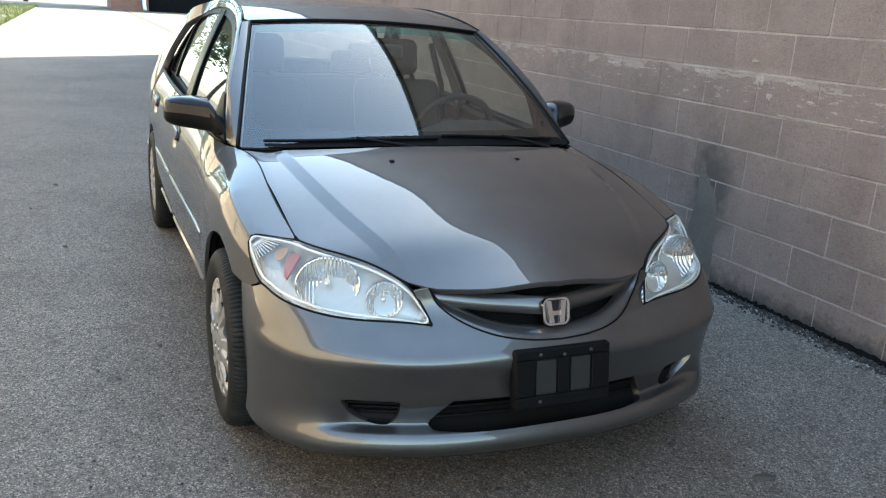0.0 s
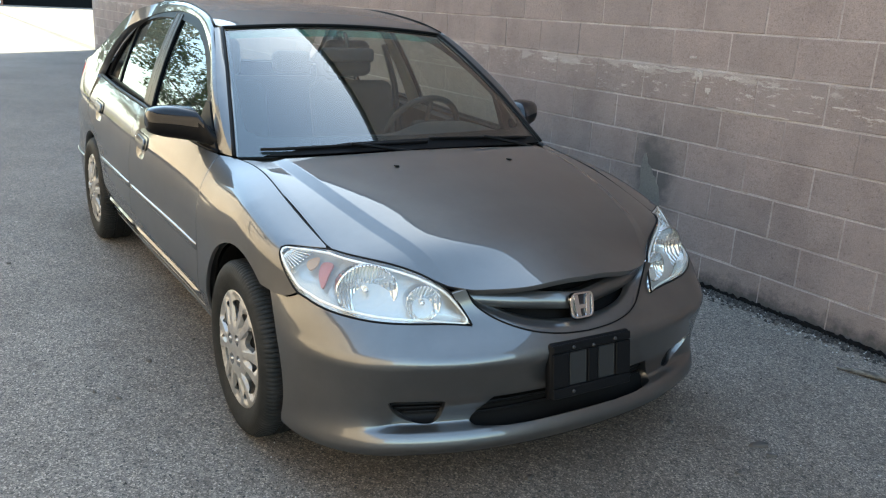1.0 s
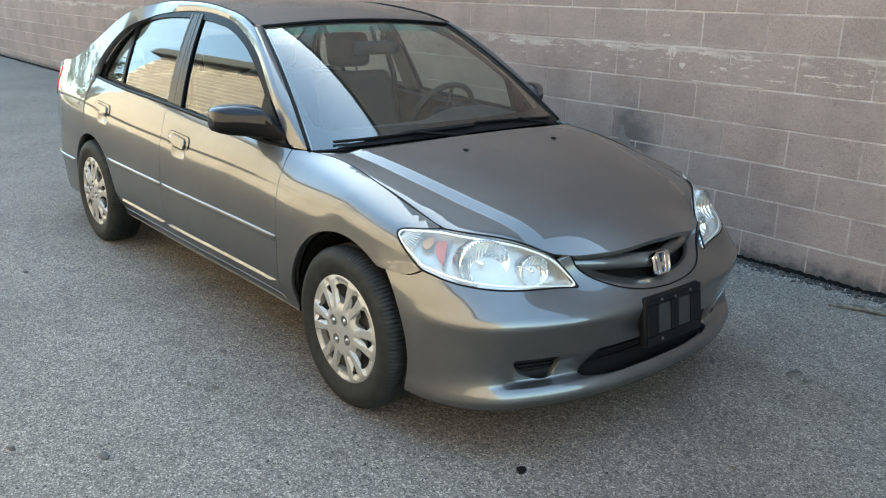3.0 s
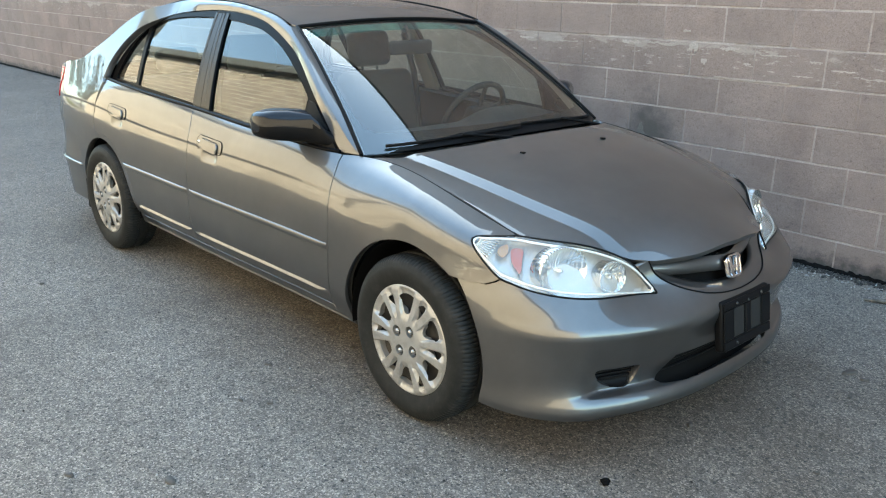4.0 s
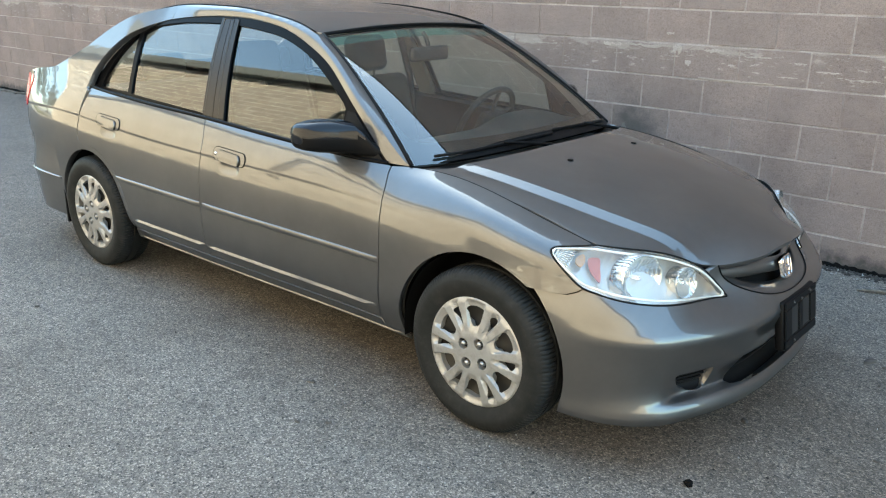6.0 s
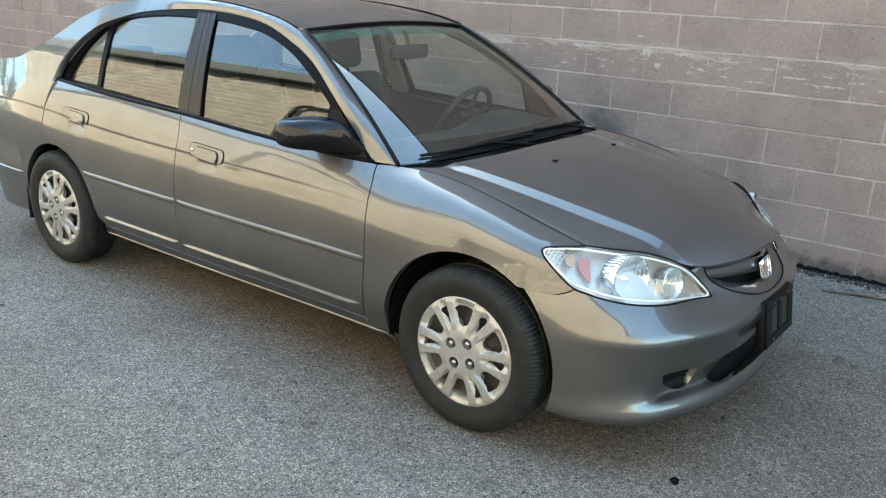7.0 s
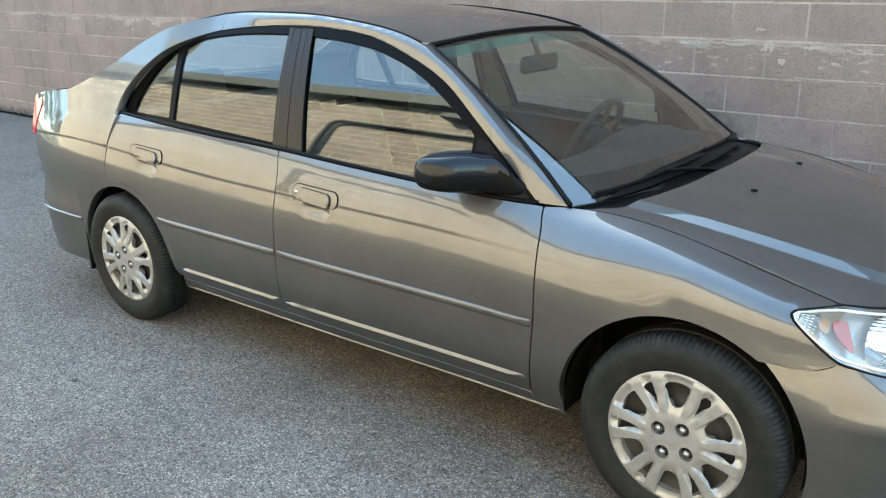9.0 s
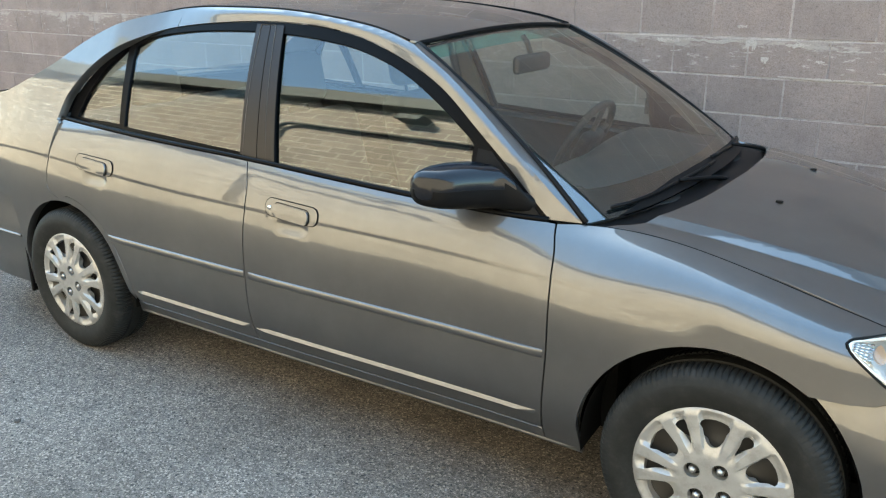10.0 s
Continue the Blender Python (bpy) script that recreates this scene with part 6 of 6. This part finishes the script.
link(SHADE, veil.outputs[0], SHADE.node_tree.nodes["Material Output"].inputs[0])
part("shade_band", sheet("shade_band", lambda a, b: tuple(Vector(screen_in(a, b)) + Vector((-0.002, 0, -0.002))), [(-0.95, 0.895), (0.95, 0.895), (0.95, 0.97), (-0.95, 0.97)], 0.05, fold=0, out=(1, 0, 0.5)), SHADE, car, "green sun shade band").visible_shadow = False


def cowl(x, y):
    return (x, y, 0.856 + 0.022 * (1 - (y / 0.69) ** 2) - 0.10 * max(0.0, x - ws_low(y) - 0.03))


ol = [(ws_low(y) - 0.01, y) for y in np.linspace(-0.66, 0.66, 24)] + [(min(1.160 - 0.125 * (abs(y) / 0.6) ** 2.4, 1.160), y) for y in np.linspace(0.63, -0.63, 24)]
part("cowl", sheet("cowl", cowl, ol, 0.04, fold=0.02, out=(0, 0, 1)), BLACK, car, "black plastic cowl panel")


part("cowl_lip", sheet("cowl_lip", lambda a, b: tuple(Vector(windscreen(a, b)) + Vector((0.003, 0, 0.004))), [(-0.86, 0.0), (0.955, 0.0), (0.93, 0.045), (0.6, 0.06), (0.0, 0.062), (-0.40, 0.056), (-0.66, 0.036)], 0.05, fold=0.004, out=(1, 0, 0.5)), BLACK, car, "black cowl lip over the glass foot")


def on_screen(y, b, lift):
    p = Vector(windscreen(y / (0.69 - 0.168 * b), b))
    return p + Vector((0.6, 0, 0.8)) * lift


for y0, b0, y1, b1 in ((0.04, 0.035, -0.60, 0.030), (0.57, 0.035, 0.06, 0.055)):
    pts = [on_screen(y0 + (y1 - y0) * k / 10, b0 + (b1 - b0) * k / 10, 0.012) for k in range(11)]
    wp = part("wiper", tube("wiper", pts, 0.006, 6), BLACK, car, "black wiper blade")
    piv = Vector((1.07, y0 - 0.03, 0.872))
    mid = pts[5] + Vector((0.008, 0, 0.008))
    part("wiper_arm", tube("wiper_arm", curve([tuple(piv), tuple(piv.lerp(mid, 0.3) + Vector((0, 0, 0.006))), tuple(mid)], 5), [0.010, 0.010, 0.009, 0.009, 0.008, 0.008, 0.007, 0.007, 0.006, 0.006, 0.006], 6), BLACK, wp)
for y in (-0.237, 0.241):
    bm = bmesh.new()
    box(bm, -0.010, 0.010, -0.007, 0.007, 0, 0.007, 0.003)
    ob = part("washer_nozzle", from_bm("washer_nozzle", bm, angle=40), BLACK, car, "small black washer nozzle")
    ob.location = (1.29, y, hood(1.29, y) - 0.001)

# ---------------------------------------------------------------- door mirrors
def mirror_mesh(sg):
    """Housing lofted from the door foot out to the tip."""
    secs = []
    for y, cx, cz, hx, hz, tilt in ((0.690, 0.700, 0.912, 0.066, 0.026, 0.20), (0.718, 0.684, 0.920, 0.064, 0.031, 0.16), (0.738, 0.640, 0.942, 0.074, 0.052, 0.08), (0.752, 0.604, 0.955, 0.080, 0.063, 0.04),
                                (0.81, 0.566, 0.959, 0.078, 0.062, 0.02), (0.85, 0.546, 0.960, 0.072, 0.059, 0.0), (0.88, 0.533, 0.960, 0.064, 0.052, 0.0), (0.897, 0.526, 0.960, 0.052, 0.044, 0.0), (0.904, 0.523, 0.960, 0.030, 0.026, 0.0)):
        ring = []
        for k in range(28):
            a = 2 * math.pi * k / 28
            c, s = math.cos(a), math.sin(a)
            px = math.copysign(abs(c) ** 0.6, c) * hx
            pz = math.copysign(abs(s) ** 0.82, s) * hz
            ring.append((cx + px, sg * y, cz + pz - tilt * px))
        secs.append(ring)
    vs = [p for r in secs for p in r]
    n = 28
    fs = []
    for i in range(len(secs) - 1):
        for k in range(n):
            q = (i * n + k, i * n + (k + 1) % n, (i + 1) * n + (k + 1) % n, (i + 1) * n + k)
            fs.append(q if sg < 0 else q[::-1])
    fs.append(tuple(range((len(secs) - 1) * n, len(secs) * n)))
    return mesh_of("door_mirror", vs, fs)


SATIN = mat("satin_black_paint", (0.006, 0.007, 0.010), 0.14, Specular_IOR_Level=0.3)
for sg in (-1, 1):
    door = sides[sg][1]
    mr = part("door_mirror", mirror_mesh(sg), SATIN, door, "glossy black door mirror")
    mr.data.materials.append(BLACK)
    for f in mr.data.polygons:
        f.material_index = int(f.center.z < 0.960)
    bm = bmesh.new()
    box(bm, 0.484, 0.500, min(sg * 0.785, sg * 0.862), max(sg * 0.785, sg * 0.862), 0.925, 0.995, 0.003)
    part("mirror_glass", from_bm("mirror_glass", bm), CHROME, door, "mirror glass")
    ol = [(0.555, 0.885), (0.785, 0.872), (0.70, 0.955), (0.60, 1.035), (0.556, 1.04)]
    part("mirror_foot", sheet("mirror_foot", lambda x, z: (x, sg * (up(x, z) + 0.004), z), ol, 0.03, fold=0.01, out=(0, sg, 0)), BLACK, door, "black mirror sail")

# belt strip under the side windows, roof drip strips
for sg in (-1, 1):
    pts = [(x, sg * (w_top(x) - 0.008), z_top(x) + 0.005) for x in np.linspace(0.80, -1.36, 50)]
    part("belt_seal", tube("belt_seal", pts, 0.0085, 8), FRAME, car, "black belt line seal")
    pts = [(x, sg * (we(x) - 0.002), zr_edge(x) + 0.003) for x in np.linspace(0.22, -1.05, 40)]
    part("drip_strip", tube("drip_strip", pts, 0.0035, 6), BLACK, car, "black roof drip strip")

# ---------------------------------------------------------------- tail lamps
RED = mat("red_tail_lens", (0.45, 0.012, 0.015), 0.12)
CLEAR = mat("clear_tail_lens", (0.7, 0.68, 0.65), 0.15)
for sg in (-1, 1):
    def tl(x, z):
        return (x, sg * (quarter(x, z) + 0.004), z)
    ol = curve([(-2.10, 0.968), (-2.08, 0.93), (-2.115, 0.87), (-2.14, 0.80), (-2.19, 0.795), (-2.20, 0.965)], 3, True)
    t = part("tail_lamp", sheet("tail_lamp", tl, ol, 0.03, fold=0.012, out=(0, sg, 0)), RED, car, "red tail lamp")
    bm = bmesh.new()
    box(bm, -2.272, -2.17, min(sg * 0.46, sg * 0.655), max(sg * 0.46, sg * 0.655), 0.79, 0.97, 0.03, 3)
    part("rear_lens", from_bm("rear_lens", bm, angle=40), RED, t, "red lens")
    bm = bmesh.new()
    box(bm, -2.25, -2.13, min(sg * 0.5, sg * 0.690), max(sg * 0.5, sg * 0.690), 0.70, 0.785, 0.02, 3)
    part("reverse_lens", from_bm("reverse_lens", bm, angle=40), CLEAR, t, "clear lens")
    part("bumper_strip", tube("bumper_strip", [Vector(rear_bumper(sg * v, 0.43)) + Vector((0, sg * 0.002, 0)) for v in [1.25 * 2 / math.pi * math.acos(q ** (1 / 0.46)) for q in np.linspace(0.04, 0.99, 30)]], 0.007, 6), PAINT, car)

# ---------------------------------------------------------------- cabin
LIGHTT = mat("light_grey_trim", (0.15, 0.14, 0.125), 0.8)


def soft_box(name, x0, x1, y0, y1, z0, z1, bev, material, parent, label="", rot=None):
    bm = bmesh.new()
    cx, cy, cz = (x0 + x1) / 2, (y0 + y1) / 2, (z0 + z1) / 2
    box(bm, x0 - cx, x1 - cx, y0 - cy, y1 - cy, z0 - cz, z1 - cz, bev, 4)
    ob = part(name, from_bm(name, bm, angle=60), material, parent, label)
    ob.matrix_basis = pose(cx, cy, cz, 0, rot or 0, 0)
    return ob


for y in (-0.36, 0.36):
    seat = soft_box("seat", -0.32, 0.22, y - 0.24, y + 0.24, 0.36, 0.52, 0.06, CLOTH, car, "grey cloth front seat")
    b = soft_box("backrest", -0.40, -0.27, y - 0.235, y + 0.235, 0.45, 1.03, 0.055, CLOTH, car, "grey cloth backrest", -14)
    h = soft_box("headrest", -0.50, -0.40, y - 0.13, y + 0.13, 1.04, 1.235, 0.045, CLOTH, car, "grey headrest", -10)
    for d in (-0.05, 0.05):
        part("headrest_post", tube("headrest_post", [(-0.43, y + d, 0.98), (-0.45, y + d, 1.08)], 0.007, 6), INTER, car)
soft_box("rear_bench", -1.15, -0.70, -0.62, 0.62, 0.36, 0.54, 0.06, CLOTH, car, "grey cloth rear bench")
soft_box("rear_backrest", -1.28, -1.14, -0.60, 0.60, 0.45, 0.97, 0.05, CLOTH, car, "grey rear backrest", -18)
for y in (-0.36, 0.36):
    soft_box("rear_headrest", -1.33, -1.23, y - 0.12, y + 0.12, 0.98, 1.12, 0.04, CLOTH, car, "grey rear headrest", -10)
soft_box("parcel_shelf", -1.60, -1.25, -0.60, 0.60, 0.90, 0.94, 0.01, INTER, car, "dark parcel shelf")


def dash(x, y):
    hump = 0.05 * math.exp(-((y - 0.36) / 0.20) ** 4) * math.exp(-((x - 0.64) / 0.14) ** 4)
    return (x, y, 0.885 - 0.5 * max(0.0, 0.60 - x) ** 1.2 - 0.05 * max(0.0, x - 0.8) + hump)


part("dashboard", sheet("dashboard", dash, [(0.40, -0.66), (0.40, 0.66), (0.86, 0.66), (1.02, 0.35), (1.04, 0.0), (1.02, -0.35), (0.86, -0.66)], 0.03, fold=0.28, out=(0, 0, 1)), INTER, car, "dark grey dashboard")
sw = new("steering_wheel")
sw.parent = car
sw.matrix_basis = pose(0.40, 0.36, 0.865, 0, -62, 0)
ring = [(0.182 * math.cos(2 * math.pi * i / 40), 0.182 * math.sin(2 * math.pi * i / 40), 0) for i in range(40)]
part("wheel_ring", tube("wheel_ring", ring, 0.015, 8, closed=True), INTER, sw, "dark steering wheel rim")
bm = bmesh.new()
box(bm, -0.065, 0.065, -0.075, 0.075, -0.045, 0.005, 0.02, 3)
part("wheel_hub", from_bm("wheel_hub", bm, angle=40), INTER, sw)
for a in (0, 180, 250, 290):
    part("wheel_spoke", tube("wheel_spoke", [(0.05 * math.sin(radians(a + 90)), 0.05 * math.cos(radians(a + 90)), -0.012), (0.18 * math.sin(radians(a + 90)), 0.18 * math.cos(radians(a + 90)), 0)], 0.011, 6), INTER, sw)
part("steering_column", tube("steering_column", [(0.44, 0.36, 0.83), (0.75, 0.36, 0.68)], 0.04, 10), INTER, car)
# centre mirror
im = soft_box("cabin_mirror", 0.335, 0.365, -0.125, 0.125, 1.175, 1.24, 0.018, INTER, car, "black rear-view mirror")
part("mirror_stalk", tube("mirror_stalk", [(0.35, 0.0, 1.22), (0.33, 0.0, 1.275), (0.31, 0.0, 1.30)], 0.010, 6), INTER, im)
im.children[0].matrix_parent_inverse = im.matrix_basis.inverted()
# roof lining, posts and belts
part("headliner", sheet("headliner", lambda x, y: (x, y, roof(x, y) - 0.035), [(0.17, -0.46), (0.17, 0.46), (-1.05, 0.46), (-1.05, -0.46)], 0.08, fold=0, out=(0, 0, -1)), LIGHTT, car, "light grey roof lining")
for sg in (-1, 1):
    def inner(x, z):
        return (x, sg * (up(x, z) - 0.03), z)
    part("centre_post", sheet("centre_post", inner, [(-0.36, 0.90), (-0.25, 0.90), (-0.35, 1.33), (-0.42, 1.33)], 0.05, fold=0.03, out=(0, -sg, 0)), LIGHTT, car, "light grey centre post trim")
    ol = [(0.84, 0.885), (0.76, 0.885), (0.60, 1.03), (0.40, 1.17), (0.20, 1.275), (0.22, 1.30), (0.42, 1.20), (0.62, 1.065)]
    part("front_post", sheet("front_post", inner, ol, 0.05, fold=0.02, out=(0, -sg, 0)), LIGHTT, car, "light grey front post trim")
    part("seat_belt", tube("seat_belt", [(-0.36, sg * 0.535, 1.22), (-0.345, sg * 0.60, 1.0), (-0.33, sg * 0.64, 0.6)], 0.018, 4), INTER, car, "dark seat belt")
    ol = [(-1.3, 0.3), (0.80, 0.3), (0.80, 0.855), (0.3, 0.872), (-0.3, 0.90), (-1.3, 0.94)]
    part("door_card", sheet("door_card", lambda x, z: (x, sg * (low(x, min(z, 0.8)) - 0.09 - 0.06 * max(0, z - 0.7)), z), ol, 0.08, fold=-0.06, out=(0, -sg, 0)), INTER, car, "dark door trim")
